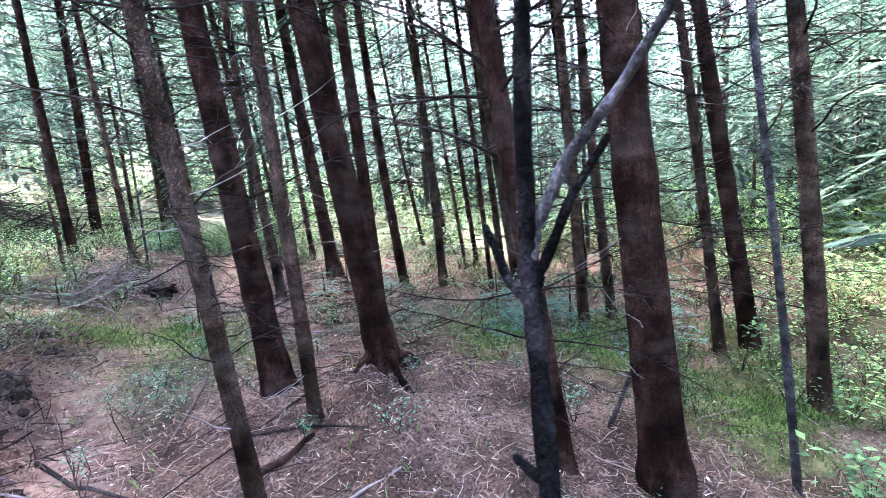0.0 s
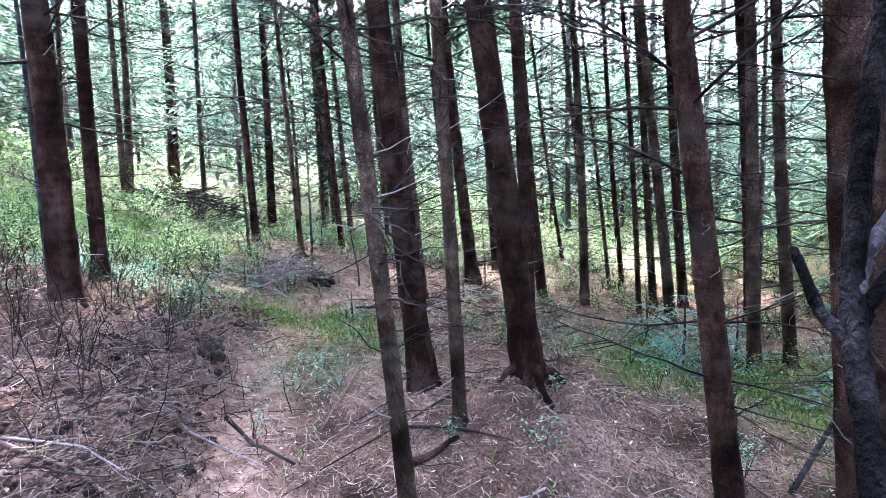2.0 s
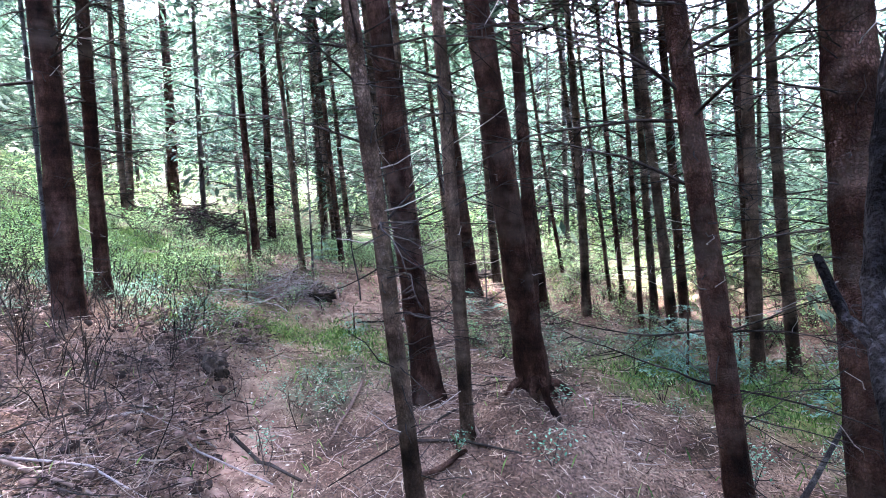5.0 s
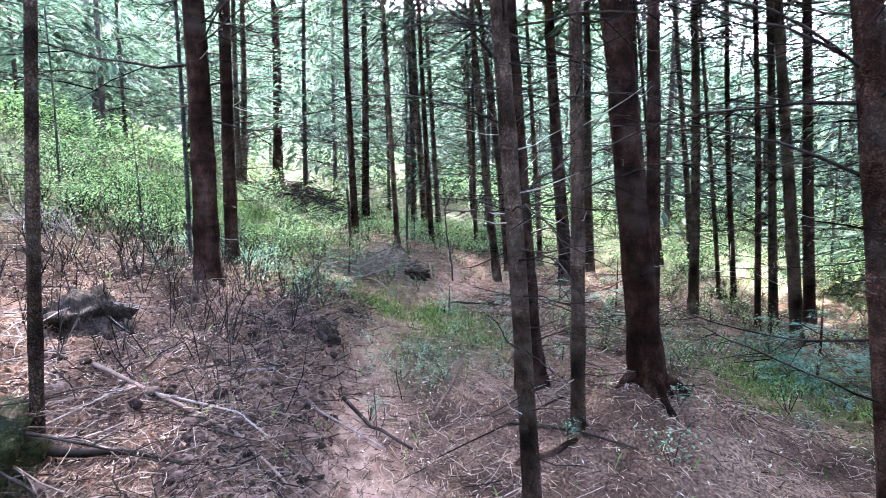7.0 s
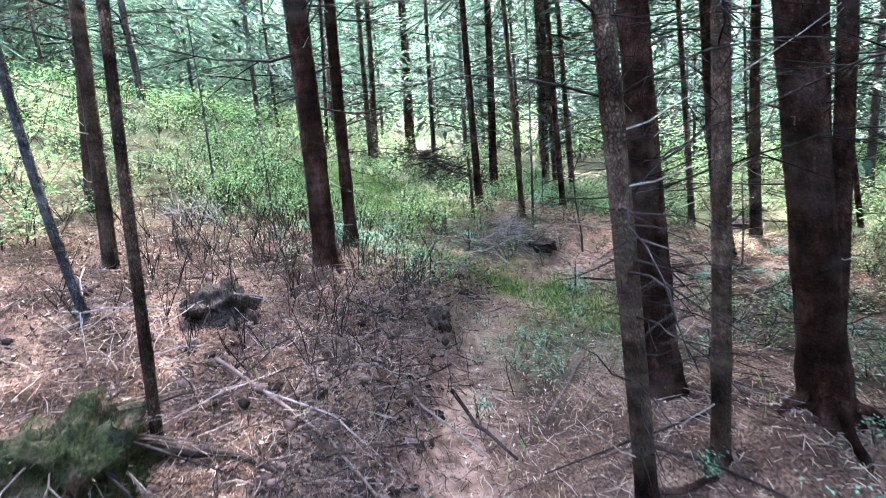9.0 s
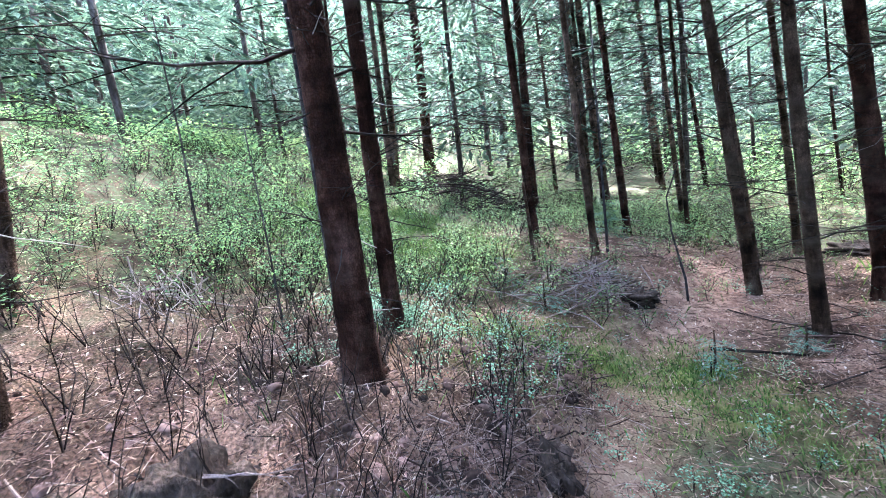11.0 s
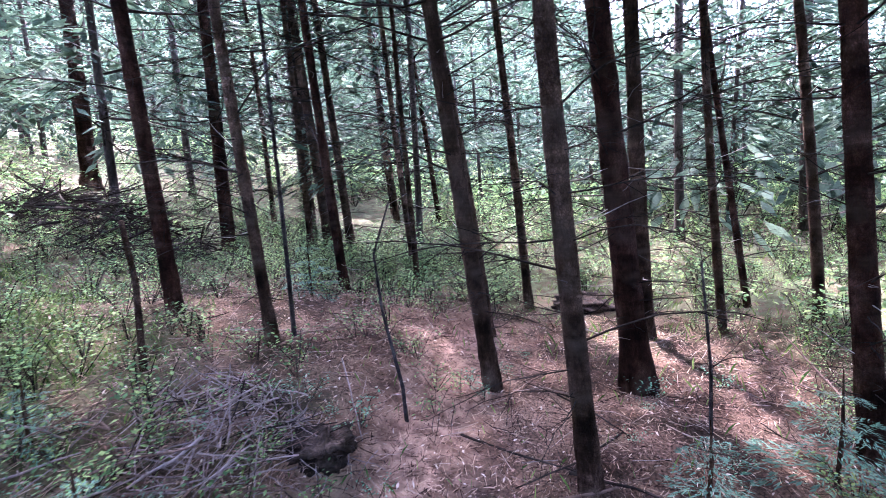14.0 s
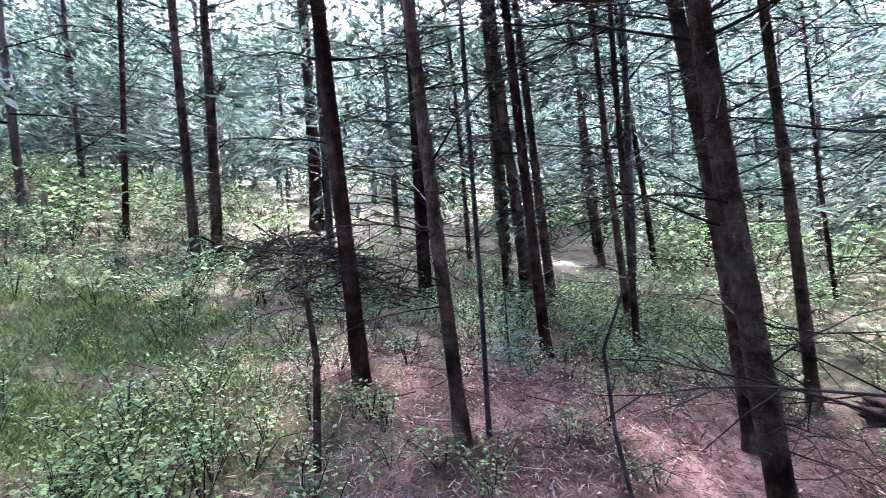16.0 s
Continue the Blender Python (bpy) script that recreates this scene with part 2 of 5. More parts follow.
# ---- mesh helpers ----
class Geo:
    """Collects tubes and leaves into one mesh."""

    def __init__(self):
        self.v, self.f, self.count = [], [], 0

    def add(self, verts, faces):
        self.v.append(np.asarray(verts, float))
        self.f += [tuple(i + self.count for i in face) for face in faces]
        self.count += len(verts)

    def tube(self, points, radii, sides=6, cap=True, rough=0.0, lobes=None):
        points = [Vector(p) for p in points]
        verts, faces, k = [], [], len(points)
        ref = Vector((0.31, 0.23, 0.92)) if abs((points[-1] - points[0]).normalized().z) < 0.9 else Vector((1, 0.1, 0))
        for i, p in enumerate(points):
            d = (points[min(i + 1, k - 1)] - points[max(i - 1, 0)]).normalized()
            a = d.cross(ref).normalized()
            b = d.cross(a)
            for s in range(sides):
                w = 2 * math.pi * s / sides
                r = radii[i] * (lobes(i, w) if lobes else 1.0) * (1 + rough * (random.random() - 0.5))
                verts.append(p + (a * math.cos(w) + b * math.sin(w)) * r)
        for i in range(k - 1):
            for s in range(sides):
                t = (s + 1) % sides
                faces.append((i * sides + s, i * sides + t, (i + 1) * sides + t, (i + 1) * sides + s))
        if cap:
            verts.append(points[-1] + (points[-1] - points[-2]).normalized() * radii[-1] * 0.7)
            faces += [((k - 1) * sides + s, (k - 1) * sides + (s + 1) % sides, k * sides) for s in range(sides)]
        self.add(verts, faces)

    def leaf(self, p, d, side, length, width):
        p, d, side = Vector(p), Vector(d), Vector(side)
        self.add([p, p + d * length * 0.45 + side * width * 0.5, p + d * length, p + d * length * 0.45 - side * width * 0.5], [(0, 1, 2, 3)])

    def mesh(self, name, mat, smooth=True):
        return make_mesh(name, np.concatenate(self.v), self.f, mat, smooth)


def make_mesh(name, verts, faces, mat, smooth=False):
    """A mesh from an array of vertices and either a list of faces or one array of equal faces."""
    me = bpy.data.meshes.new(name)
    if isinstance(faces, np.ndarray):
        size = faces.shape[1]
        me.vertices.add(len(verts))
        me.vertices.foreach_set("co", np.ascontiguousarray(verts, dtype=np.float32).ravel())
        me.loops.add(faces.size)
        me.loops.foreach_set("vertex_index", np.ascontiguousarray(faces, dtype=np.int32).ravel())
        me.polygons.add(len(faces))
        me.polygons.foreach_set("loop_start", np.arange(0, faces.size, size, dtype=np.int32))
        me.update(calc_edges=True)
    else:
        me.from_pydata(np.asarray(verts).tolist(), [], faces)
    me.materials.append(mat)
    if smooth:
        me.polygons.foreach_set("use_smooth", [True] * len(me.polygons))
    return me


def part(name, mesh, parent, matrix=None, label=""):
    ob = new(name, mesh)
    ob.parent = parent
    if matrix is not None:
        ob.matrix_basis = matrix
    if label:
        tagged(ob, label)
    return ob


def many(verts, faces, poses):
    """Copies of one small shape at many 4 x 4 poses, joined: vertices and faces as arrays."""
    verts, poses = np.asarray(verts, float), np.asarray(poses, float)
    out = np.einsum("nij,vj->nvi", poses[:, :3, :3], verts) + poses[:, None, :3, 3]
    idx = np.asarray(faces)[None] + (np.arange(len(poses)) * len(verts))[:, None, None]
    return out.reshape(-1, 3), idx.reshape(-1, np.asarray(faces).shape[1])


def joined(blocks):
    """Blocks of (vertices, faces) of equal face size, as one."""
    v, f, k = [], [], 0
    for a, b in blocks:
        v.append(a)
        f.append(b + k)
        k += len(a)
    return np.concatenate(v), np.concatenate(f)


# ---- the ground ----
PATH_LINE = [(-0.6, 0.5), (-1.7, 1.1), (-2.85, 1.85), (-3.75, 2.85), (-4.25, 4.0), (-4.7, 5.2), (-5.2, 6.6)]


def path_distance(x, y):
    """Distance from the trodden path's middle line (below 0 on the bank's side), and how far along it (0 to 1)."""
    best, along, side = 1e9, 0.0, 1.0
    n = len(PATH_LINE) - 1
    for i in range(n):
        (ax, ay), (bx, by) = PATH_LINE[i], PATH_LINE[i + 1]
        dx, dy = bx - ax, by - ay
        u = max(0.0, min(1.0, ((x - ax) * dx + (y - ay) * dy) / (dx * dx + dy * dy)))
        d = math.hypot(x - ax - u * dx, y - ay - u * dy)
        if d < best:
            best, along, side = d, (i + u) / n, 1.0 if dy * (x - ax) - dx * (y - ay) > 0 else -1.0
    return best * side, along


def bump(x, y, cx, cy, h, sx, sy=None):
    return h * math.exp(-(((x - cx) / sx) ** 2) - ((y - cy) / (sy or sx)) ** 2)


def ground(x, y):
    """Height of the forest floor: a hillside that climbs to the west, with the sunken path, the bank and the mound."""
    far = math.hypot(x + 3.5, y - 3)
    k = min(1.0, 6.8 / max(far, 1e-6))
    px, py = -3.5 + (x + 3.5) * k, 3 + (y - 3) * k
    z = 0.0636 - 0.1784 * px - 0.0994 * py + 0.0121 * px * px + 0.0333 * px * py + 0.0192 * py * py
    if far > 6.8:
        west = -(x + 3.5) / far
        z += (min(far, 60.0) - 6.8) * (0.17 * west if west > 0 else 0.07 * west)
    d, along = path_distance(x, y)
    depth = 0.14 + 0.2 * max(0.0, 1 - abs(along - 0.33) / 0.3)
    wide = 0.3 if d < 0 else 0.95
    z -= depth * math.exp(-((abs(d) / wide) ** (2.6 if d < 0 else 2.0)))
    z += bump(x, y, -0.95, 2.75, 0.2, 0.75) + bump(x, y, -0.98, 2.58, 0.12, 0.42) - bump(x, y, -0.86, 2.68, 0.2, 0.11) + bump(x, y, -4.3, 1.45, 0.14, 0.7) + bump(x, y, -4.5, 3.2, -0.1, 0.7) + bump(x, y, -4.0, 2.45, 0.09, 0.35)
    z += bump(x, y, -6.1, 4.8, 0.17, 1.2) + bump(x, y, -5.3, 7.8, -0.15, 1.3)
    return z


def cover(x, y):
    """How far a spot is trodden path, bright moss, or green undergrowth."""
    d, along = path_distance(x, y)
    w = 0.28 if along < 0.5 else 0.38
    path = math.exp(-((d / w) ** 2)) * (0.9 if along < 0.45 else 0.25 if along < 0.62 else 0.9)
    moss = bump(x, y, -4.15, 2.55, 1.1, 0.45, 0.5) + bump(x, y, -3.9, 3.4, 0.7, 0.5, 0.5) + bump(x, y, 1.35, 3.5, 1.0, 0.6, 0.5)
    moss += bump(x, y, 0.6, 4.3, 0.9, 0.7, 0.5) + bump(x, y, -0.4, 4.3, 0.8, 0.7, 0.5) + bump(x, y, -7.3, 2.6, 1.2, 1.5, 1.2) + bump(x, y, -3.0, 3.3, 0.5, 0.6, 0.4)
    green = (0.5 - 0.5 * math.tanh((x + 5.0) * 1.1)) * 0.8 + bump(x, y, -2.9, 2.7, 0.9, 0.5, 0.5) + bump(x, y, -1.0, 4.6, 0.7, 1.2, 0.6) + bump(x, y, -1.5, 8.5, 0.8, 2.5, 1.5)
    green += 0.4 + 0.4 * math.tanh((x - 1.9) * 1.5) + 0.4 * math.tanh((y - 8.0) * 0.8) + 0.4 if x > 1.0 or y > 6.5 else 0.0
    green *= (1 - 0.9 * bump(x, y, -5.2, 6.2, 1.0, 1.1, 1.3)) * (1 - 0.85 * bump(x, y, -6.3, 5.2, 1.0, 1.8, 1.6))
    moss *= max(0.0, min(1.3, 0.95 + 1.4 * noise.noise((x * 2.6, y * 2.6, 4.4))))
    return min(1, path), min(1, moss), min(1, green)


def height(x, y):
    """The floor with its unevenness."""
    k = 1.0 if abs(x + 3) < 8 and abs(y - 3) < 8 else 0.4
    d = abs(path_distance(x, y)[0])
    rough = 0.35 + 0.65 * (1 - math.exp(-((d / 0.6) ** 2)))
    return ground(x, y) + k * rough * (0.05 * noise.noise((x * 1.3, y * 1.3, 3.1)) + (0.045 + 0.065 * bump(x, y, -2.9, 0.9, 1.0, 1.1, 0.9)) * noise.noise((x * 4.1, y * 4.1, 1.7)) + (0.028 + 0.036 * bump(x, y, -2.9, 0.9, 1.0, 1.1, 0.9)) * noise.noise((x * 11, y * 11, 5.2)) + 0.016 * noise.noise((x * 23, y * 23, 8.4)))


def spread(low, high, step, far):
    """Coordinates at even steps inside, and ever wider ones out to far."""
    inner = list(np.arange(low, high + step, step))
    left, right, s = [], [], step
    a, b = inner[0], inner[-1]
    while b < far:
        s *= 1.13
        b += s
        right.append(b)
    s = step
    while a > -far:
        s *= 1.13
        a -= s
        left.append(a)
    return left[::-1] + inner + right


xs, ys = spread(-7.0, 2.2, 0.042, 900), spread(-1.2, 7.2, 0.042, 900)
verts = np.array([(x, y, height(x, y)) for y in ys for x in xs])
nx, ny = len(xs), len(ys)
ii, jj = np.meshgrid(np.arange(nx - 1), np.arange(ny - 1))
a = (jj * nx + ii).ravel()
floor_mesh = make_mesh("ground", verts, np.stack([a, a + 1, a + 1 + nx, a + nx], 1), FLOOR, True)
layer = floor_mesh.color_attributes.new("cover", "FLOAT_COLOR", "POINT")
layer.data.foreach_set("color", np.array([(*cover(x, y), 1.0) for x, y, _ in verts]).ravel())
tagged(new("ground", floor_mesh), "sloping forest floor of brown needle litter, moss and a trodden path", "ground", kind="structure")


# ---- trees ----
def branch_mesh(seed, twigs, droop):
    """A bare dead side branch one metre long, pointing along x, with thin crooked twigs."""
    rnd = random.Random(seed)
    g = Geo()
    pts, rad, y = [], [], 0.0
    for i in range(8):
        u = i / 7
        y += rnd.uniform(-0.025, 0.025)
        pts.append((u, y, droop * (math.sin(u * 2.4) * 0.16 - 0.30 * u * u) + (0.22 * u * u if droop > 0 else 0) + rnd.uniform(-0.008, 0.008)))
        rad.append(0.0062 * (1 - 0.82 * u) + 0.0009)
    g.tube(pts, rad, 4, cap=False)
    for k in range(twigs):
        u = rnd.uniform(0.15, 0.97)
        p = Vector(pts[int(u * 7)]).lerp(Vector(pts[min(7, int(u * 7) + 1)]), u * 7 % 1)
        side = rnd.choice((-1, 1))
        d = Vector((rnd.uniform(0.35, 0.9), side * rnd.uniform(0.4, 1.0), rnd.uniform(-0.45, 0.25))).normalized()
        length = rnd.uniform(0.12, 0.42) * (1.15 - 0.6 * u)
        q = [p]
        for s in range(2):
            d = (d + Vector((rnd.uniform(-0.2, 0.25), rnd.uniform(-0.25, 0.25), rnd.uniform(-0.25, 0.2)))).normalized()
            q.append(q[-1] + d * length / 2)
        g.tube(q, [0.0034, 0.0026, 0.0011], 3, cap=False)
    return g.mesh("branch", DEAD_WOOD)


BRANCHES = [branch_mesh(s, 7 + s % 5, (1.0, 0.6, -0.4, 1.0, 0.3, 0.8)[s % 6]) for s in range(12)]


def stub_shape(seed):
    rnd = random.Random(seed)
    g = Geo()
    g.tube([(u, 0.1 * rnd.uniform(-1, 1) * u, 0.12 * rnd.uniform(-1, 1) * u) for u in (0, 0.35, 0.7, 1.0)], [0.011, 0.009, 0.007, 0.003], 4, cap=False)
    return np.concatenate(g.v), np.array(g.f)


STUBS = [stub_shape(200 + i) for i in range(4)]


def trunk_mesh(name, r0, tall, lean, seed, mat, bend=0.02, flare=0.5, sides=18):
    """A tapered trunk with root flare, branch collars and a slight sway, its foot just under the soil."""
    rnd = random.Random(seed)
    g = Geo()
    zs = [-0.15, -0.05, 0.0, 0.04, 0.09, 0.16, 0.25] + list(np.arange(0.38, 4.6, 0.13)) + list(np.arange(4.9, tall, 0.7)) + [tall]
    ph = [rnd.uniform(0, 6.3) for _ in range(6)]
    feet = rnd.choice((4, 5, 5, 6))
    pts, rad = [], []
    for z in zs:
        sway = bend * (math.sin(z * 0.9 + ph[0]) - math.sin(ph[0])), bend * (math.sin(z * 0.8 + ph[1]) - math.sin(ph[1]))
        pts.append((lean[0] * z + sway[0], lean[1] * z + sway[1], z))
        taper = max(0.12, 1 - 0.055 * max(z, 0) / max(1.0, r0 * 10) - 0.035 * max(z, 0))
        rad.append(r0 * (taper + flare * math.exp(-max(z, 0) / (0.05 + r0 * 0.9))) * (1 + 0.11 * max(0, math.sin(z * 13 + ph[2])) ** 6))

    def lobes(i, w):
        z = max(zs[i], 0)
        foot = 0.32 * flare * math.exp(-z / (0.06 + r0)) * math.cos(feet * w + ph[3] + 0.6 * math.sin(w + ph[4]))
        return 1 + foot + 0.02 * math.sin(3 * w + ph[4] + z * 1.3) + 0.018 * math.sin(5 * w + ph[5] - z * 2.1)

    g.tube(pts, rad, sides, rough=0.03, lobes=lobes)
    return g.mesh(name, mat), pts, rad


def along_trunk(pts, rad, z):
    for i in range(len(pts) - 1):
        if pts[i + 1][2] >= z:
            u = (z - pts[i][2]) / (pts[i + 1][2] - pts[i][2])
            return Vector(pts[i]).lerp(Vector(pts[i + 1]), u), rad[i] + (rad[i + 1] - rad[i]) * u
    return Vector(pts[-1]), rad[-1]


def spray_template(seed, count, thin):
    """A flat drooping needle bough one metre long along x: slim leaflets on twigs, as quads."""
    rnd = random.Random(seed)
    v, f = [], []
    for _ in range(count):
        u = rnd.random() ** 0.8
        half = 0.42 * (1 - 0.65 * u) * min(1, 3 * u + 0.25)
        y = rnd.uniform(-half, half)
        p = Vector((u + abs(y) * 0.25, y, -0.28 * u * u - 0.25 * abs(y) + rnd.uniform(-0.035, 0.035)))
        d = Vector((0.9, 0.75 * math.copysign(1, y) * rnd.random(), rnd.uniform(-0.5, 0.1))).normalized()
        s = d.cross(Vector((rnd.uniform(-0.5, 0.5), rnd.uniform(-0.5, 0.5), 1))).normalized()
        length, k = rnd.uniform(0.09, 0.2), len(v)
        w = thin * rnd.uniform(0.7, 1.3)
        v += [p, p + d * length * 0.4 + s * w, p + d * length, p + d * length * 0.4 - s * w]
        f.append((k, k + 1, k + 2, k + 3))
    return np.array([tuple(p) for p in v]), np.array(f)


SPRAYS = [spray_template(40 + i, 44, 0.018) for i in range(3)]
SPRAYS_LIGHT = [spray_template(60 + i, 38, 0.025) for i in range(3)]
SPRAYS_FAR = [spray_template(65 + i, 14, 0.085) for i in range(3)]


def crown_mesh(seed, low, high, reach, boughs, mat, templates, axis):
    """A conical crown of boughs between two heights, with gaps and an uneven outline."""
    rnd = random.Random(seed)
    poses = [[], [], []]
    for k in range(boughs):
        u = rnd.random() ** 1.1
        z = low + (high - low) * u
        length = reach * (1 - 0.85 * u) * rnd.uniform(0.45, 1.1) + 0.25
        m = Matrix.Translation((axis[0] * z, axis[1] * z, z)) @ Matrix.Rotation(rnd.uniform(0, 6.283), 4, "Z") @ Matrix.Rotation(rnd.uniform(-0.25, 0.35), 4, "Y") @ Matrix.Translation((0.12 * length, 0, 0)) @ Matrix.Diagonal((length, length * rnd.uniform(0.7, 1.2), length, 1))
        poses[k % 3].append(np.array(m))
    v, f = joined([many(*templates[i], poses[i]) for i in range(3) if poses[i]])
    return make_mesh("crown", v, f, mat)


def spruce(x, y, r, lean, seed, label, mat=None, tall=13.0, first=0.5, dense=7.0, reach=1.0, crown=True, second=None, lift=0.0, bend=0.02, tops=6.5, leafy=1.0):
    """A standing spruce: trunk, bare dead side branches, each its own part, and a live crown above."""
    rnd = random.Random(seed)
    tree = tagged(new("spruce_tree"), label, "tree", "spruce trees of the plantation")
    tree.location = (x, y, height(x, y) + lift)
    mat = mat or BARK_GREY
    mesh, pts, rad = trunk_mesh("trunk", r, tall, lean, seed, mat, bend, flare=0.34 if r > 0.09 else 0.18 if r > 0.04 else 0.08, sides=20 if r > 0.08 else 12)
    part("trunk", mesh, tree)
    if second:
        dx, dy, r2, lean2 = second
        twin = trunk_mesh("stem", r2, tall - 2, lean2, seed + 1, mat, bend, flare=0.2, sides=16)[0]
        part("stem", twin, tree, Matrix.Translation((dx, dy, 0)), "slimmer second stem")
    z = first
    while z < min(tall - 1, 6.3):
        p, rr = along_trunk(pts, rad, z)
        for k in range(rnd.choice((1, 2, 2, 3)) if dense > 5 else rnd.choice((1, 1, 2))):
            length = reach * rnd.uniform(0.35, 1.5) * min(0.6 + 0.12 * z, 0.28 + 0.33 * z)
            yaw = rnd.uniform(0, 6.283)
            m = Matrix.Translation(p) @ Matrix.Rotation(yaw, 4, "Z") @ Matrix.Rotation(rnd.uniform(-0.3, 0.25), 4, "Y") @ Matrix.Translation((rr * 0.8, 0, 0)) @ Matrix.Rotation(rnd.uniform(-0.5, 0.5), 4, "X") @ Matrix.Scale(length, 4)
            part("branch", rnd.choice(BRANCHES), tree, m)
        z += rnd.uniform(0.5, 1.5) / dense * 1.2
    if dense > 5:
        poses = [[], [], [], []]
        for k in range(56):
            p, rr = along_trunk(pts, rad, rnd.uniform(0.2, 5.5))
            m = Matrix.Translation(p) @ Matrix.Rotation(rnd.uniform(0, 6.283), 4, "Z") @ Matrix.Rotation(rnd.uniform(-0.7, 0.5), 4, "Y") @ Matrix.Translation((rr * 0.85, 0, 0)) @ Matrix.Diagonal((rnd.uniform(0.05, 0.42), 0.3, 0.3, 1))
            poses[k % 4].append(np.array(m))
        stubs = make_mesh("twig_growth", *joined([many(*STUBS[i], poses[i]) for i in range(4)]), STUB_WOOD)
        tagged(part("twig_growth", stubs, tree), "short broken dead twigs", kind="stuff")
    # The crown is mostly out of view; leafy sets how much sun it blocks.
    if crown:
        part("crown", crown_mesh(seed, min(tops, tall - 2), tall, 1.5 + r * 5, int((40 + 330 * r) * leafy * (1.1 if tops < 5 else 1)), NEEDLES, SPRAYS, lean), tree)
    return tree


spruce(-1.14, 1.67, 0.041, (-0.052, -0.041), 100, "slim grey-brown spruce trunk with bare dead branches", BARK_GREY, tall=9, reach=0.8)
spruce(-1.86, 2.67, 0.093, (-0.057, -0.052), 101, "stout red-brown spruce trunk behind slimmer stems", BARK_RED, tall=14, lift=0.05, reach=0.6, dense=8.0)
spruce(-1.26, 2.26, 0.040, (-0.019, -0.015), 102, "slim dark spruce stem on the edge of the root mound", BARK_GREY, tall=9, lift=-0.03, reach=0.8)
spruce(-1.10, 2.81, 0.095, (-0.112, -0.048), 103, "thick twin-stemmed red-brown spruce on a root mound", BARK_RED, tall=14, lift=-0.04, reach=0.6, dense=8.0, second=(0.01, 0.01, 0.042, (-0.045, -0.02)))
spruce(0.03, 2.53, 0.059, (-0.124, -0.025), 105, "leaning dark brown spruce trunk beside the green slope", BARK_RED, tall=12)
spruce(0.52, 2.60, 0.109, (-0.086, 0.003), 106, "thick straight red-brown spruce with broken twigs", BARK_RED, tall=14, reach=0.6, dense=8.0)
spruce(1.09, 2.73, 0.019, (-0.078, 0.021), 107, "thin dark sapling stem with bare twigs", BARK_DARK, tall=5, crown=False, dense=2.5, reach=0.5, first=1.0)
spruce(1.44, 3.56, 0.057, (-0.058, 0.018), 108, "slim dark spruce trunk with dead side branches", BARK_GREY, tall=12, tops=5.2)
spruce(1.25, 4.36, 0.069, (-0.118, 0.022), 109, "slim dark spruce trunk with dead side branches", BARK_RED, tall=12, tops=4.4)
spruce(1.03, 4.27, 0.043, (-0.112, 0.015), 110, "slim dark spruce trunk with dead side branches", BARK_GREY, tall=12, tops=4.5)
spruce(-0.01, 4.65, 0.051, (-0.053, -0.005), 111, "slim dark spruce trunk with dead side branches", BARK_GREY, tall=12, tops=4.6, leafy=0.45)
spruce(-1.61, 6.63, 0.035, (-0.069, -0.022), 112, "thin dark spruce trunk with dead side branches", BARK_RED, tall=9, tops=4.7)
spruce(-1.76, 5.63, 0.053, (-0.041, -0.016), 113, "slim dark spruce trunk with dead side branches", BARK_GREY, tall=12, lift=0.11, tops=4.8)
spruce(-1.74, 6.50, 0.026, (-0.088, -0.025), 114, "thin dark spruce trunk with dead side branches", BARK_GREY, tall=9, tops=4.9)
spruce(-1.12, 5.54, 0.030, (-0.065, -0.014), 115, "thin dark spruce trunk with dead side branches", BARK_RED, tall=9, tops=5.0)
spruce(-1.06, 5.93, 0.044, (-0.077, -0.015), 116, "slim dark spruce trunk with dead side branches", BARK_GREY, tall=12, tops=5.1, leafy=0.45)
spruce(-0.77, 5.40, 0.055, (-0.089, -0.014), 117, "slim dark spruce trunk with dead side branches", BARK_GREY, tall=12, tops=5.2, leafy=0.45)
spruce(-0.77, 6.06, 0.054, (-0.077, -0.011), 118, "slim dark spruce trunk with dead side branches", BARK_RED, tall=12, tops=4.4, leafy=0.45)
spruce(-0.10, 5.78, 0.066, (-0.055, -0.003), 121, "slim dark spruce trunk with dead side branches", BARK_RED, tall=12, tops=4.7, leafy=0.45)
spruce(0.23, 4.82, 0.049, (-0.066, -0.000), 122, "slim dark spruce trunk with dead side branches", BARK_GREY, tall=12, tops=4.8, leafy=0.45)
spruce(-3.96, 1.26, 0.092, (-0.001, -0.002), 123, "dark red-brown spruce with whorls of bare branches on the bank", BARK_RED, tall=14, tops=5.0, leafy=1.8, first=0.8, dense=10.0, reach=1.35)
spruce(-4.45, 1.63, 0.058, (0.007, 0.020), 124, "flaky red-brown spruce close beside a darker one", BARK_RED, tall=12, lift=0.09, tops=5.0, leafy=1.8)
spruce(-4.48, 1.29, 0.017, (0.002, 0.006), 125, "very thin dead stem beside two spruces", BARK_DARK, tall=5, lift=0.04, crown=False, dense=2.5, reach=0.5, first=1.0)
spruce(-2.28, 0.09, 0.023, (0.003, 0.067), 126, "slender bare grey stem rising from the bank", BARK_GREY, tall=5, lift=0.05, crown=False, dense=2.5, reach=0.5, first=1.0)
spruce(-3.38, -0.28, 0.025, (0.007, -0.048), 127, "slender crooked dark stem on the litter bank", BARK_DARK, tall=5, lift=0.05, crown=False, dense=2.5, reach=0.5, first=1.0, bend=0.1)
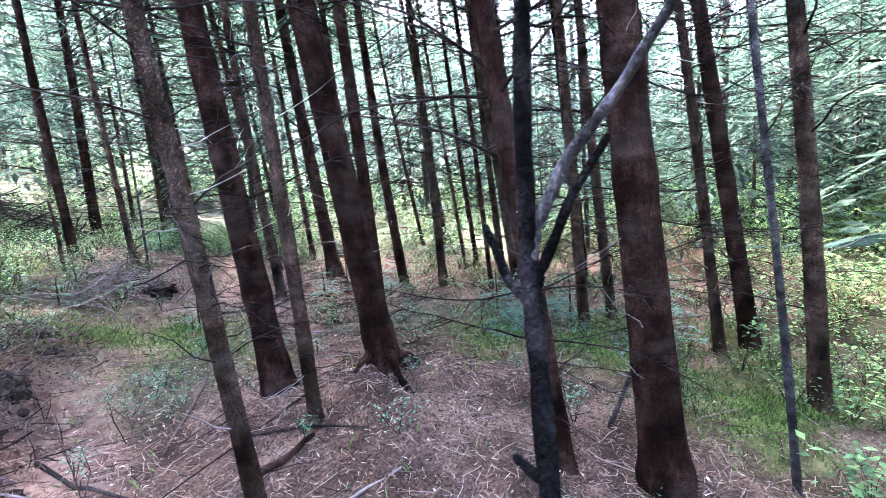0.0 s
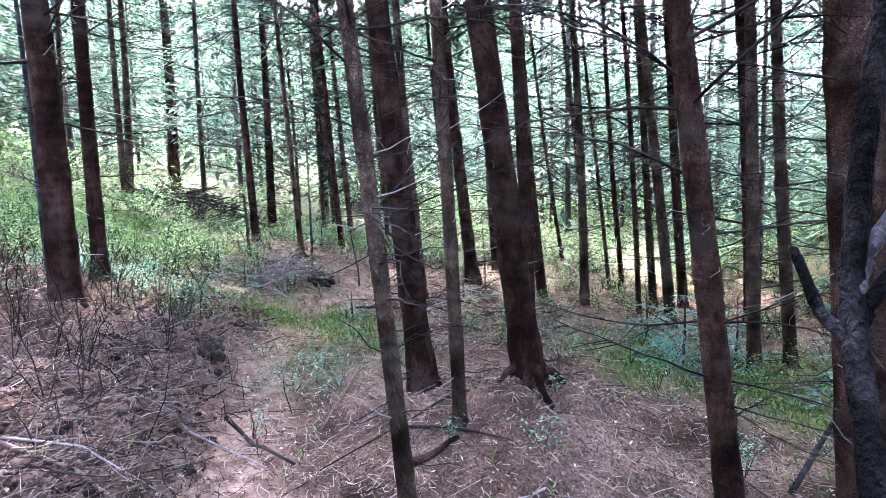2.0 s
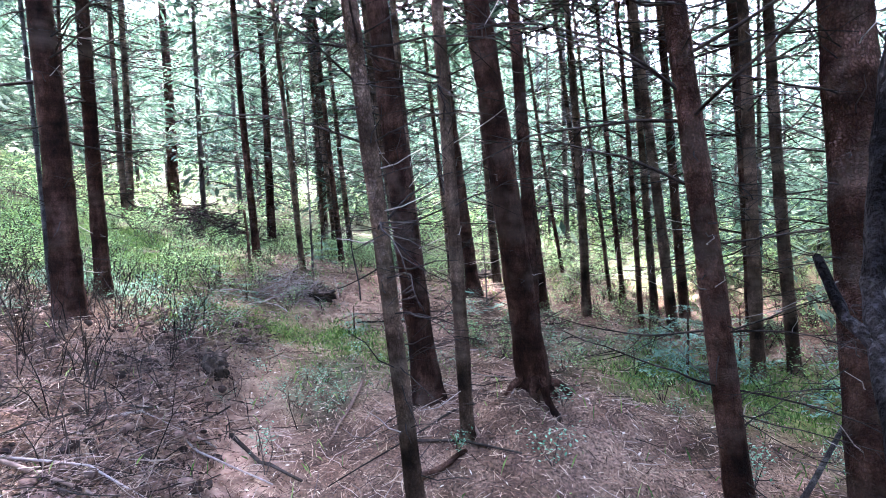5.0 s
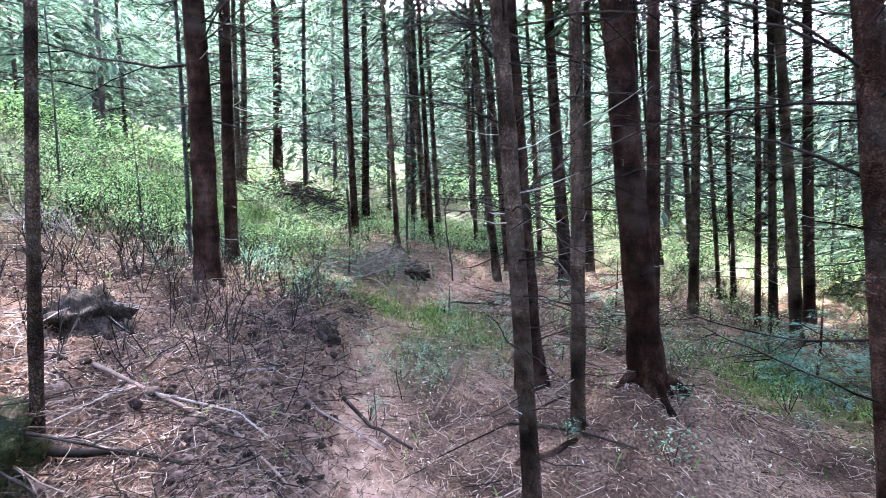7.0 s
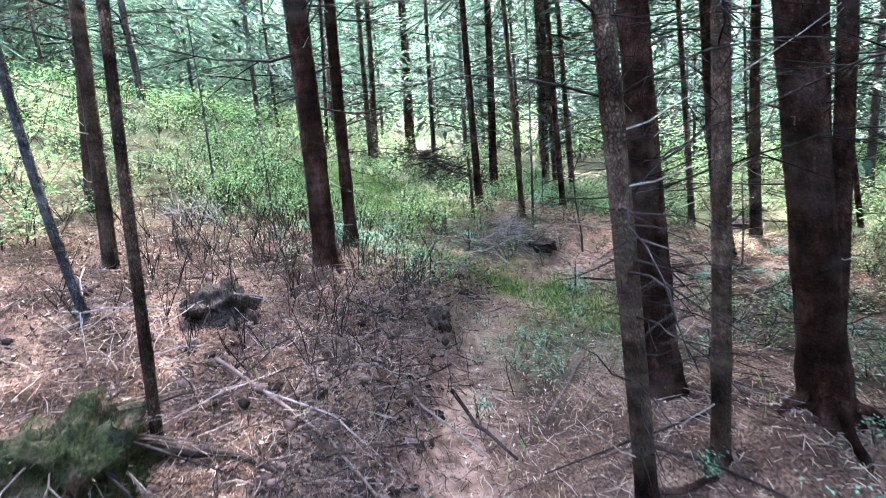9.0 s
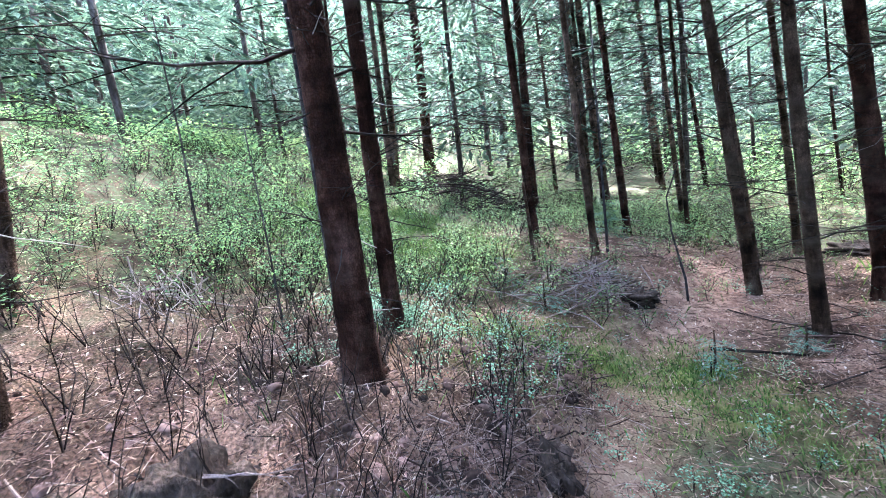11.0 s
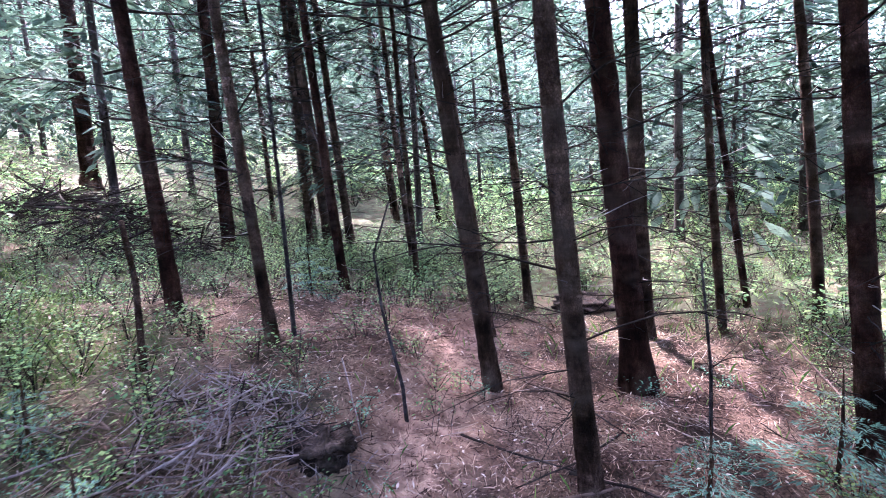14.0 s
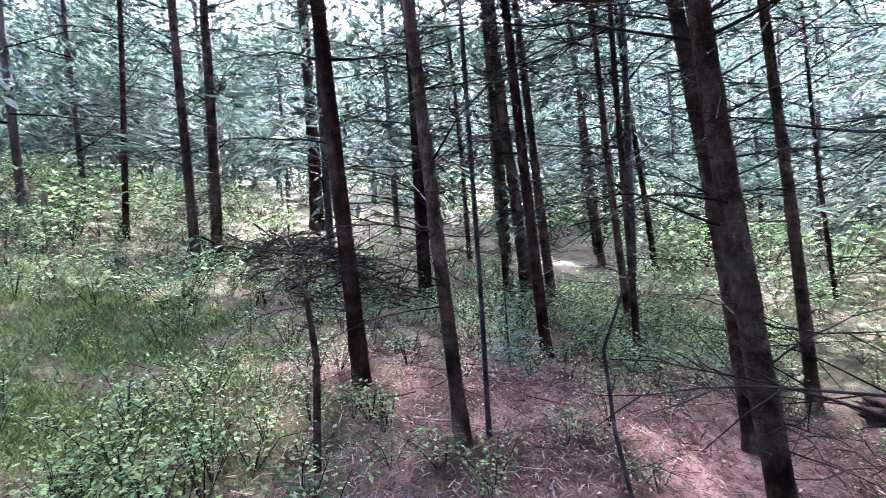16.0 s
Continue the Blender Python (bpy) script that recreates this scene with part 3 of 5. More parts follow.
spruce(-4.08, -0.21, 0.047, (-0.006, 0.071), 128, "slim dark spruce trunk with dead side branches", BARK_GREY, tall=12, tops=5.0, leafy=1.8)
spruce(-5.15, -0.40, 0.058, (-0.009, 0.093), 129, "slim dark spruce trunk with dead side branches", BARK_GREY, tall=12, tops=5.0, leafy=1.8)
spruce(-6.46, 4.33, 0.058, (-0.007, -0.011), 130, "slim dark spruce trunk with dead side branches", BARK_RED, tall=12)
spruce(-5.68, 4.57, 0.042, (-0.031, -0.036), 131, "thin dark spruce trunk with dead side branches", BARK_GREY, tall=9, lift=0.06)
spruce(-4.49, 5.52, 0.062, (-0.082, -0.046), 132, "leaning grey-brown spruce beside the sunlit path", BARK_GREY, tall=12, lift=0.10)
spruce(-3.54, 4.79, 0.058, (-0.058, -0.020), 133, "slim dark spruce with a mossy foot", BARK_GREY, tall=12)
spruce(-3.58, 6.00, 0.096, (-0.081, -0.022), 134, "thick red-brown spruce with many dead twigs low down", BARK_RED, tall=14, lift=0.06, leafy=2.2)
spruce(-3.70, 6.90, 0.072, (-0.051, -0.012), 135, "slim dark spruce trunk with dead side branches", BARK_GREY, tall=12, leafy=2.2)
spruce(-2.36, 5.76, 0.064, (-0.087, 0.003), 136, "slim dark spruce trunk with dead side branches", BARK_RED, tall=12)
spruce(-5.15, 7.66, 0.052, (-0.060, -0.028), 137, "slim dark spruce trunk with dead side branches", BARK_GREY, tall=12, lift=0.04, tops=4.5, leafy=2.2)
spruce(-6.51, 7.31, 0.036, (-0.007, -0.006), 138, "thin dark spruce trunk with dead side branches", BARK_GREY, tall=9, lift=0.14, tops=4.6)
spruce(-9.23, 6.48, 0.095, (0.005, 0.007), 139, "stout dark spruce trunk with dead side branches", BARK_RED, tall=14, tops=5.2, dense=13.0, reach=1.25)
spruce(-8.90, 7.67, 0.052, (-0.010, -0.011), 140, "slim dark spruce trunk with dead side branches", BARK_GREY, tall=12, tops=3.4)
spruce(-8.44, 8.11, 0.072, (-0.040, -0.039), 141, "stout dark spruce trunk with dead side branches", BARK_GREY, tall=14, tops=7.5)
spruce(-10.89, 8.48, 0.048, (-0.018, -0.023), 143, "slim dark spruce trunk with dead side branches", BARK_GREY, tall=12, tops=3.7)
spruce(-10.33, 11.43, 0.052, (-0.033, -0.027), 144, "slim dark spruce trunk with dead side branches", BARK_GREY, tall=12, tops=3.8)
spruce(-3.15, 7.29, 0.037, (-0.076, -0.009), 147, "thin dark spruce trunk with dead side branches", BARK_GREY, tall=9, tops=4.6, leafy=2.2)
spruce(-2.99, 7.96, 0.033, (-0.134, -0.013), 148, "thin dark spruce trunk with dead side branches", BARK_RED, tall=9, tops=4.7, leafy=2.2)
spruce(-2.46, 7.68, 0.046, (-0.093, 0.000), 149, "slim dark spruce trunk with dead side branches", BARK_GREY, tall=12, tops=4.8, leafy=2.2)
spruce(-13.88, 6.56, 0.149, (0.006, 0.014), 151, "stout dark spruce trunk with dead side branches", BARK_RED, tall=14, tops=5.6, dense=13.0, reach=1.25)
spruce(-9.57, 3.72, 0.055, (0.002, 0.021), 152, "slim dark spruce trunk with dead side branches", BARK_GREY, tall=12, tops=5.0, leafy=1.8)
spruce(-10.12, 4.01, 0.070, (0.006, 0.045), 153, "slim dark spruce trunk with dead side branches", BARK_GREY, tall=12, tops=5.0, leafy=1.8)
spruce(-10.48, 3.07, 0.037, (-0.000, 0.063), 154, "thin dark spruce trunk with dead side branches", BARK_RED, tall=9, tops=5.0, leafy=1.8)
spruce(-6.84, 6.38, 0.057, (-0.033, -0.035), 157, "slim dark spruce trunk with dead side branches", BARK_RED, tall=12, tops=4.7)
spruce(-9.62, 10.71, 0.069, (-0.058, -0.049), 158, "slim dark spruce trunk with dead side branches", BARK_GREY, tall=12, tops=3.4)
spruce(-7.02, 7.91, 0.046, (-0.046, -0.035), 159, "slim dark spruce trunk with dead side branches", BARK_GREY, tall=12, tops=7.5)
spruce(-8.68, 11.00, 0.056, (-0.067, -0.045), 160, "slim dark spruce trunk with dead side branches", BARK_RED, tall=12, tops=3.6)
spruce(-5.14, 6.65, 0.069, (-0.105, -0.054), 162, "slim dark spruce trunk with dead side branches", BARK_GREY, tall=12, tops=5.2)
spruce(-5.94, 10.69, 0.029, (-0.065, -0.021), 163, "thin dark spruce trunk with dead side branches", BARK_RED, tall=9, tops=3.0)
spruce(-10.57, 9.16, 0.064, (-0.009, -0.011), 165, "slim dark spruce trunk with dead side branches", BARK_GREY, tall=12, tops=3.2)
spruce(-8.70, 7.90, 0.090, (-0.033, -0.034), 192, "slim dark spruce trunk with dead side branches", BARK_GREY, tall=13, tops=7.5)


# ---- the forest all round ----
def far_branch(seed):
    """A simple dead branch one metre long along x, of quads, for trees farther off."""
    rnd = random.Random(seed)
    g = Geo()
    pts = [(u, 0.05 * rnd.uniform(-1, 1), 0.1 * math.sin(2.5 * u) - 0.12 * u * u + 0.03 * rnd.uniform(-1, 1)) for u in (0, 0.35, 0.7, 1.0)]
    g.tube(pts, [0.011, 0.008, 0.005, 0.002], 3, cap=False)
    for k in range(5):
        u = rnd.uniform(0.2, 0.95)
        p = Vector((u, 0, 0.1 * math.sin(2.5 * u) - 0.12 * u * u))
        d = Vector((rnd.uniform(0.4, 1), rnd.choice((-1, 1)) * rnd.uniform(0.4, 1), rnd.uniform(-0.4, 0.2))).normalized()
        g.tube([p, p + d * rnd.uniform(0.15, 0.4)], [0.004, 0.0015], 3, cap=False)
    return np.concatenate(g.v), np.array(g.f)


FAR_BRANCHES = [far_branch(1), far_branch(2)]


def forest_tree(seed, tall, r, low, reach, boughs, templates):
    """A whole spruce for the depth of the wood."""
    tree = tagged(new("spruce_tree"), "tall slender spruce in the depth of the wood", "tree", "spruces of the wood behind")
    rnd = random.Random(seed)
    g = Geo()
    zs = [-0.3, 0.0, 0.3] + list(np.arange(1.0, tall, 1.1)) + [tall]
    g.tube([(0.03 * math.sin(z * 0.5 + seed), 0.03 * math.cos(z * 0.4 + seed), z) for z in zs], [r * max(0.08, 1 - 0.9 * max(z, 0) / tall) + (0.3 * r if z < 0.2 else 0) for z in zs], 8)
    part("trunk", g.mesh("trunk", BARK_FAR), tree)
    bare = [[], []]
    for k in range(16):
        z = rnd.uniform(0.5, 6.5)
        m = Matrix.Translation((0, 0, z)) @ Matrix.Rotation(rnd.uniform(0, 6.283), 4, "Z") @ Matrix.Rotation(rnd.uniform(-0.3, 0.3), 4, "Y") @ Matrix.Scale(rnd.uniform(0.6, 1.9), 4)
        bare[k % 2].append(np.array(m))
    v, f = joined([many(*FAR_BRANCHES[i], bare[i]) for i in (0, 1)])
    tagged(part("brushwood", make_mesh("brushwood", v, f, DEAD_WOOD), tree), kind="stuff")
    part("crown", crown_mesh(seed, low, tall, reach, boughs, NEEDLES, templates, (0, 0)), tree)
    return tree


KINDS = [
    forest_tree(301, 13.0, 0.056, 1.4, 1.9, 84, SPRAYS), forest_tree(302, 11.0, 0.048, 0.9, 1.7, 80, SPRAYS), forest_tree(303, 15.0, 0.068, 1.8, 2.1, 88, SPRAYS),
    forest_tree(304, 7.0, 0.04, 0.8, 1.4, 66, SPRAYS), forest_tree(305, 14.0, 0.065, 0.9, 2.1, 90, SPRAYS_LIGHT), forest_tree(306, 12.0, 0.056, 0.6, 2.0, 85, SPRAYS_LIGHT),
]


def ahead_of(x, y):
    return 0.62 * (y - 0.3) - 0.78 * (x - 0.3) > -3


standing = [(o.location.x, o.location.y) for o in scene.objects if o.name.startswith("spruce_tree") and o not in KINDS]
rnd = random.Random(7)


def plant(count, near, far, gap, taken):
    """Random spots in a ring round the walk, at least a gap apart; the sunny clearing up the slope stays thin."""
    out = []
    for _ in range(20000):
        if len(out) >= count:
            break
        reach, way = math.sqrt(rnd.uniform(near * near, far * far)), rnd.uniform(0, 2 * math.pi)
        x, y = -2.5 + reach * math.cos(way), 3.0 + reach * math.sin(way)
        if math.hypot(x - 0.2, y - 0.2) < 3.2 or (not ahead_of(x, y) and reach > 15):
            continue
        if -20 < x < -10.2 and abs(y - (1.3 - 0.83 * (x + 7.5))) < 1.8:
            continue
        if -14.5 < x < -8.0 and abs(y - (8.6 - 0.83 * (x + 8.5))) < 0.6:
            continue
        if any(math.hypot(x - a, y - b) < gap for a, b in taken + out):
            continue
        out.append((x, y))
    return out


# Spots behind the walk hold unseen trees that block sky light.
spots = plant(92, 7.6, 14.0, 1.3, standing)
spots += plant(138, 14.0, 24.0, 1.7, standing + spots)
east = []
for _ in range(400):
    x, y = rnd.uniform(3.5, 7.0), rnd.uniform(3.4, 9.0)
    if all(math.hypot(x - a, y - b) > 1.05 for a, b in standing + spots + east):
        east.append((x, y))
spots += east
north = []
for _ in range(300):
    x, y = rnd.uniform(-1.0, 6.0), rnd.uniform(6.8, 12.5)
    if len(north) < 22 and all(math.hypot(x - a, y - b) > 0.95 for a, b in standing + spots + north):
        north.append((x, y))
for x, y in north:
    copy_thing(KINDS[3], Matrix.Translation((x, y, ground(x, y))) @ Matrix.Rotation(rnd.uniform(0, 6.283), 4, "Z")).scale = (rnd.uniform(0.5, 0.9),) * 3
for i, (x, y) in enumerate(spots):
    far = math.hypot(x + 2.5, y - 3)
    kind = KINDS[rnd.choice((0, 1, 2, 0, 2, 3)) if far < 12.5 else rnd.choice((4, 5))]
    s = rnd.uniform(0.8, 1.2)
    m = Matrix.Translation((x, y, ground(x, y))) @ Matrix.Rotation(rnd.uniform(0, 6.283), 4, "Z") @ Matrix.Rotation(rnd.uniform(-0.04, 0.04), 4, "X")
    if i < len(KINDS):
        KINDS[i].matrix_basis = Matrix.Translation((x, y, ground(x, y)))
    else:
        copy_thing(kind, m).scale = (s, s, s)

# the wood beyond, too deep to count, and unseen shading trees: trunks and crowns joined
trunks, crowns, close = [], [[], [], []], [[], [], []]
# Unseen trees behind the walk, added to keep sky light off the trunks.
behind = [(x, y) for x, y in plant(150, 5.2, 15.0, 1.1, standing + spots) if 0.6 * (y - 0.3) - 0.8 * (x - 0.3) < -2.6]
for x, y in plant(430, 22.0, 62.0, 1.8, []) + behind:
    z, tall, r = ground(x, y), rnd.uniform(10, 17), rnd.uniform(0.07, 0.12)
    trunks.append(np.array(Matrix.Translation((x, y, z)) @ Matrix.Rotation(rnd.uniform(-0.03, 0.03), 4, "X") @ Matrix.Diagonal((r, r, tall, 1))))
    low = 4.2 if (x, y) in behind else 0.8
    for k in range(44):
        u = rnd.random()
        length = 2.5 * (1 - 0.8 * u) * rnd.uniform(0.5, 1.1) + 0.3
        (close if (x, y) in behind else crowns)[k % 3].append(np.array(Matrix.Translation((x, y, z + low + (tall - low) * u)) @ Matrix.Rotation(rnd.uniform(0, 6.283), 4, "Z") @ Matrix.Rotation(rnd.uniform(-0.2, 0.4), 4, "Y") @ Matrix.Scale(length, 4)))
g = Geo()
g.tube([(0, 0, -0.02), (0, 0, 0.5), (0.3, 0, 1.0)], [1.0, 0.6, 0.1], 6, cap=False)
v, f = many(np.concatenate(g.v), np.array(g.f), trunks)
tagged(new("far_wood_trunk", make_mesh("far_wood_trunk", v, f, BARK_FAR)), "dark slender trunks deep in the spruce wood, with unseen ones added behind the walk", "trees", kind="stuff")
v, f = joined([many(*SPRAYS_FAR[i], crowns[i]) for i in range(3)] + [many(*SPRAYS[i], close[i]) for i in range(3)])
tagged(new("far_wood_foliage", make_mesh("far_wood_foliage", v, f, NEEDLES)), "hazy blue-green needle foliage deep in the wood, with unseen light-blocking boughs behind the walk", "trees", kind="stuff")


# a glowing ring painted as wooded hillside and haze closes the view, far behind the last trunks
DISTANCE = bpy.data.materials.new("glowing_distance")
DISTANCE.use_nodes = True
n, link = DISTANCE.node_tree.nodes, DISTANCE.node_tree.links.new
n.remove(n["Principled BSDF"])
tc, blur, mp = n.new("ShaderNodeTexCoord"), n.new("ShaderNodeTexNoise"), n.new("ShaderNodeMapping")
mp.inputs["Scale"].default_value = (0.5, 0.5, 0.22)
blur.inputs["Scale"].default_value, blur.inputs["Detail"].default_value = 1.0, 7.0
link(tc.outputs["Object"], mp.inputs["Vector"])
link(mp.outputs[0], blur.inputs["Vector"])
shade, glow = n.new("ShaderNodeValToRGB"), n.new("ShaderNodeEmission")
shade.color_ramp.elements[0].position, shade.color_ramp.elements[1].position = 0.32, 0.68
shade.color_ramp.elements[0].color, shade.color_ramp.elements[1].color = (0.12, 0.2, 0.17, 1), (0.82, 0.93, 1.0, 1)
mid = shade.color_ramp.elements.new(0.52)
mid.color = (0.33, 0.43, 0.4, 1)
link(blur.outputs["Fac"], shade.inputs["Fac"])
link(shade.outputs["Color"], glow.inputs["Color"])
# The ring gives off its own light; pale haze is in its colours.
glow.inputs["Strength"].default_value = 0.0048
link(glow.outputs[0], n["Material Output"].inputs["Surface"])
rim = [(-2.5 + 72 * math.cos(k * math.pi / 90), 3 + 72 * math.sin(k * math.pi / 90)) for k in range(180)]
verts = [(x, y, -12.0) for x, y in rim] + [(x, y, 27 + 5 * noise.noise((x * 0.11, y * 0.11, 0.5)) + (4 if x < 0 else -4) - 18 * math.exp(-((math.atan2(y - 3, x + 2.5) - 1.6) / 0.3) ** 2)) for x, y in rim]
glow_ring = make_mesh("backdrop", verts, [(k, (k + 1) % 180, 180 + (k + 1) % 180, 180 + k) for k in range(180)], DISTANCE, True)
tagged(new("backdrop", glow_ring), "glowing backdrop painted as a pale hazy wooded hillside behind the trees", "backdrop", kind="structure")


# ---- undergrowth and litter ----


def scatter(count, box, weight, seed):
    """Spots in a box of the plan, kept by a weight from 0 to 1."""
    rnd, out = random.Random(seed), []
    for _ in range(count * 40):
        if len(out) >= count:
            break
        x, y = rnd.uniform(box[0], box[1]), rnd.uniform(box[2], box[3])
        if rnd.random() < weight(x, y):
            out.append((x, y))
    return out


def near_walk(x, y):
    """Nearness to the line walked: 1 beside it, little far away."""
    d = abs(path_distance(x, y)[0])
    return 1.0 if d < 2.0 else max(0.08, math.exp(-(((d - 2.0) / 1.8) ** 2)))


def lay(x, y, yaw, tilt, size, up=0.0, roll=0.0):
    return np.array(Matrix.Translation((x, y, height(x, y) + up)) @ Matrix.Rotation(yaw, 4, "Z") @ Matrix.Rotation(tilt, 4, "Y") @ Matrix.Rotation(roll, 4, "X") @ Matrix.Diagonal((*size, 1)))


def stuff(name, blocks, mat, label, category):
    v, f = joined(blocks)
    return tagged(new(name, make_mesh(name, v, f, mat)), label, category, kind="stuff")


def thin(shape, radius):
    """A crooked three-sided stick one metre long, with its bend and girth."""
    rnd = random.Random(int(radius * 1e5))
    g = Geo()
    pts = [(u - 0.5, rnd.uniform(-1, 1) * shape, rnd.uniform(-0.3, 1) * shape * 0.5) for u in (0, 0.3, 0.65, 1.0)]
    g.tube(pts, [radius * 0.9, radius, radius * 0.8, radius * 0.4], 3, cap=False)
    return np.concatenate(g.v), np.array(g.f)


STICKS = [thin(0.03, 0.0101), thin(0.07, 0.0122), thin(0.1, 0.0083), thin(0.05, 0.0154), thin(0.13, 0.0092)]
AREA = (-7.5, 2.6, -1.5, 7.5)


def litter_weight(x, y):
    p, m, g = cover(x, y)
    return near_walk(x, y) * (1 - 0.75 * m) * (1 - 0.55 * g) * (1 - 0.55 * p)


spots = scatter(17000, AREA, litter_weight, 11)
blocks, poses = [], [[] for _ in STICKS]
for i, (x, y) in enumerate(spots):
    s = 0.04 + 0.26 * random.random() ** 3.5
    poses[i % 5].append(lay(x, y, random.uniform(0, 6.283), random.gauss(0, 0.16), (s, s, s), 0.006 + 0.02 * random.random() ** 3))
stuff("twig_litter", [many(*STICKS[i], poses[i]) for i in range(5)], TWIG, "dry fallen twigs strewn over the forest floor", "twigs")

spots = scatter(520, AREA, lambda x, y: litter_weight(x, y) * (1.0 if x < -1.2 else 0.45), 12)
poses = [[] for _ in STICKS]
for i, (x, y) in enumerate(spots):
    s = 0.06 + 0.3 * random.random() ** 3
    poses[i % 5].append(lay(x, y, random.uniform(0, 6.283), random.gauss(0, 0.2), (s, s * 0.8, s * 0.8), 0.015))
stuff("pale_stick_litter", [many(*STICKS[i], poses[i]) for i in range(5)], PALE_TWIG, "pale barkless sticks lying among the litter", "twigs")

SLIVER = (np.array([(-0.5, -0.5, 0), (0.5, -0.35, 0.0), (0.5, 0.35, 0.0), (-0.5, 0.5, 0)]), np.array([(0, 1, 2, 3)]))
spots = scatter(120000, AREA, lambda x, y: near_walk(x, y) * (1 - 0.8 * cover(x, y)[1]), 13)
poses = [lay(x, y, random.uniform(0, 6.283), random.gauss(0, 0.3), (random.uniform(0.015, 0.075), random.uniform(0.002, 0.005), 1), 0.004 + 0.008 * random.random(), random.gauss(0, 0.5)) for x, y in spots]
stuff("needle_litter", [many(*SLIVER, poses)], LITTER, "rust-brown needles and straw covering the ground", "litter")

CHIP = (np.array([(-0.5, 0, 0.0), (0, -0.35, 0.12), (0.5, 0, 0.02), (0, 0.35, 0.1)]), np.array([(0, 1, 2, 3)]))
spots = scatter(6500, AREA, lambda x, y: near_walk(x, y) * (0.4 + 0.6 * bump(x, y, -3.6, 4.6, 1.0, 1.6, 1.6)), 14)
poses = [lay(x, y, random.uniform(0, 6.283), random.gauss(0, 0.35), (random.uniform(0.015, 0.05), random.uniform(0.008, 0.024), 0.03), 0.01, random.gauss(0, 0.4)) for x, y in spots]
stuff("dead_leaf_litter", [many(*CHIP, poses)], DEAD_LEAF, "curled dead leaves and bark chips on the ground", "leaves")

# moss and short grass, blade by blade in the green patches
BLADE = (np.array([(-0.5, 0, 0), (0.5, 0, 0), (0.32, 0.22, 0.6), (-0.05, 0.6, 1.0)]), np.array([(0, 1, 2, 3)]))
spots = scatter(42000, (-9.5, 2.6, 0.5, 6.5), lambda x, y: cover(x, y)[1] ** 1.5, 15)
poses = [lay(x, y, random.uniform(0, 6.283), 0, (random.uniform(0.004, 0.009), random.uniform(0.02, 0.06), random.uniform(0.02, 0.06)), -0.004) for x, y in spots]
stuff("moss_and_grass", [many(*BLADE, poses)], GRASS, "bright green moss and short grass in soft patches", "grass")
spots = scatter(5500, (-9, 3.5, 0.5, 9.5), lambda x, y: 0.15 * near_walk(x, y) + cover(x, y)[2] * 0.8 * (1 if x > -5 else 0.5), 16)
poses = [lay(x, y, random.uniform(0, 6.283), random.gauss(0, 0.2), (random.uniform(0.003, 0.006), random.uniform(0.03, 0.1), random.uniform(0.03, 0.11)), -0.005) for x, y in spots]
stuff("grass_blades", [many(*BLADE, poses)], GRASS, "thin grass blades along the path and slope", "grass")

LEAF = (np.array([(0, 0, 0), (0.45, -0.32, 0.06), (1, 0, -0.05), (0.45, 0.32, 0.06)]), np.array([(0, 1, 2, 3)]))


def shrub(seed, leaves, tall, wide, size):
    """Leaves and stems of a low twiggy shrub, as two blocks of quads about the origin."""
    rnd = random.Random(seed)
    g, pose_list = Geo(), []
    for k in range(5):
        yaw, out = rnd.uniform(0, 6.283), rnd.uniform(0.2, 1.0) * wide
        tip = Vector((math.cos(yaw) * out, math.sin(yaw) * out, tall * rnd.uniform(0.6, 1.0)))
        mid = tip * 0.5 + Vector((rnd.uniform(-0.04, 0.04), rnd.uniform(-0.04, 0.04), 0.06))
        g.tube([(0, 0, -0.02), mid, tip], [0.003, 0.0022, 0.001], 3, cap=False)
        for j in range(leaves // 5):
            u = rnd.uniform(0.1, 1.05)
            p = mid.lerp(tip, u * 2 - 1) if u > 0.5 else Vector((0, 0, 0)).lerp(mid, u * 2)
            p = p + Vector((rnd.uniform(-1, 1), rnd.uniform(-1, 1), rnd.uniform(-0.5, 0.6))) * wide * 0.28
            s = size * rnd.uniform(0.6, 1.3)
            pose_list.append(np.array(Matrix.Translation(p) @ Matrix.Rotation(rnd.uniform(0, 6.283), 4, "Z") @ Matrix.Rotation(rnd.uniform(-0.6, 0.5), 4, "Y") @ Matrix.Scale(s, 4)))
    return many(*LEAF, pose_list), (np.concatenate(g.v), np.array(g.f))


def thicket(name, spots, kinds, mat, label, scale=(0.7, 1.3), seed=3):
    """Many shrubs joined: the leaves as one thing of its own kind, their stems as another."""
    rnd = random.Random(seed)
    at = [[] for _ in kinds]
    for x, y in spots:
        s = rnd.uniform(*scale)
        at[rnd.randrange(len(kinds))].append(np.array(Matrix.Translation((x, y, height(x, y))) @ Matrix.Rotation(rnd.uniform(0, 6.283), 4, "Z") @ Matrix.Diagonal((s, s, s * rnd.uniform(0.8, 1.2), 1))))
    use = [i for i in range(len(kinds)) if at[i]]
    stuff(name, [many(*kinds[i][0], at[i]) for i in use], mat, label, "shrub")
    stuff(name + "_stems", [many(*kinds[i][1], at[i]) for i in use], DEAD_WOOD, "thin brown stems of the " + label.split(" of ")[-1], "shrub")


BILBERRY = [shrub(70 + i, 80, 0.22, 0.25, 0.026) for i in range(4)]
FERNY = [shrub(80 + i, 85, 0.42, 0.42, 0.058) for i in range(4)]


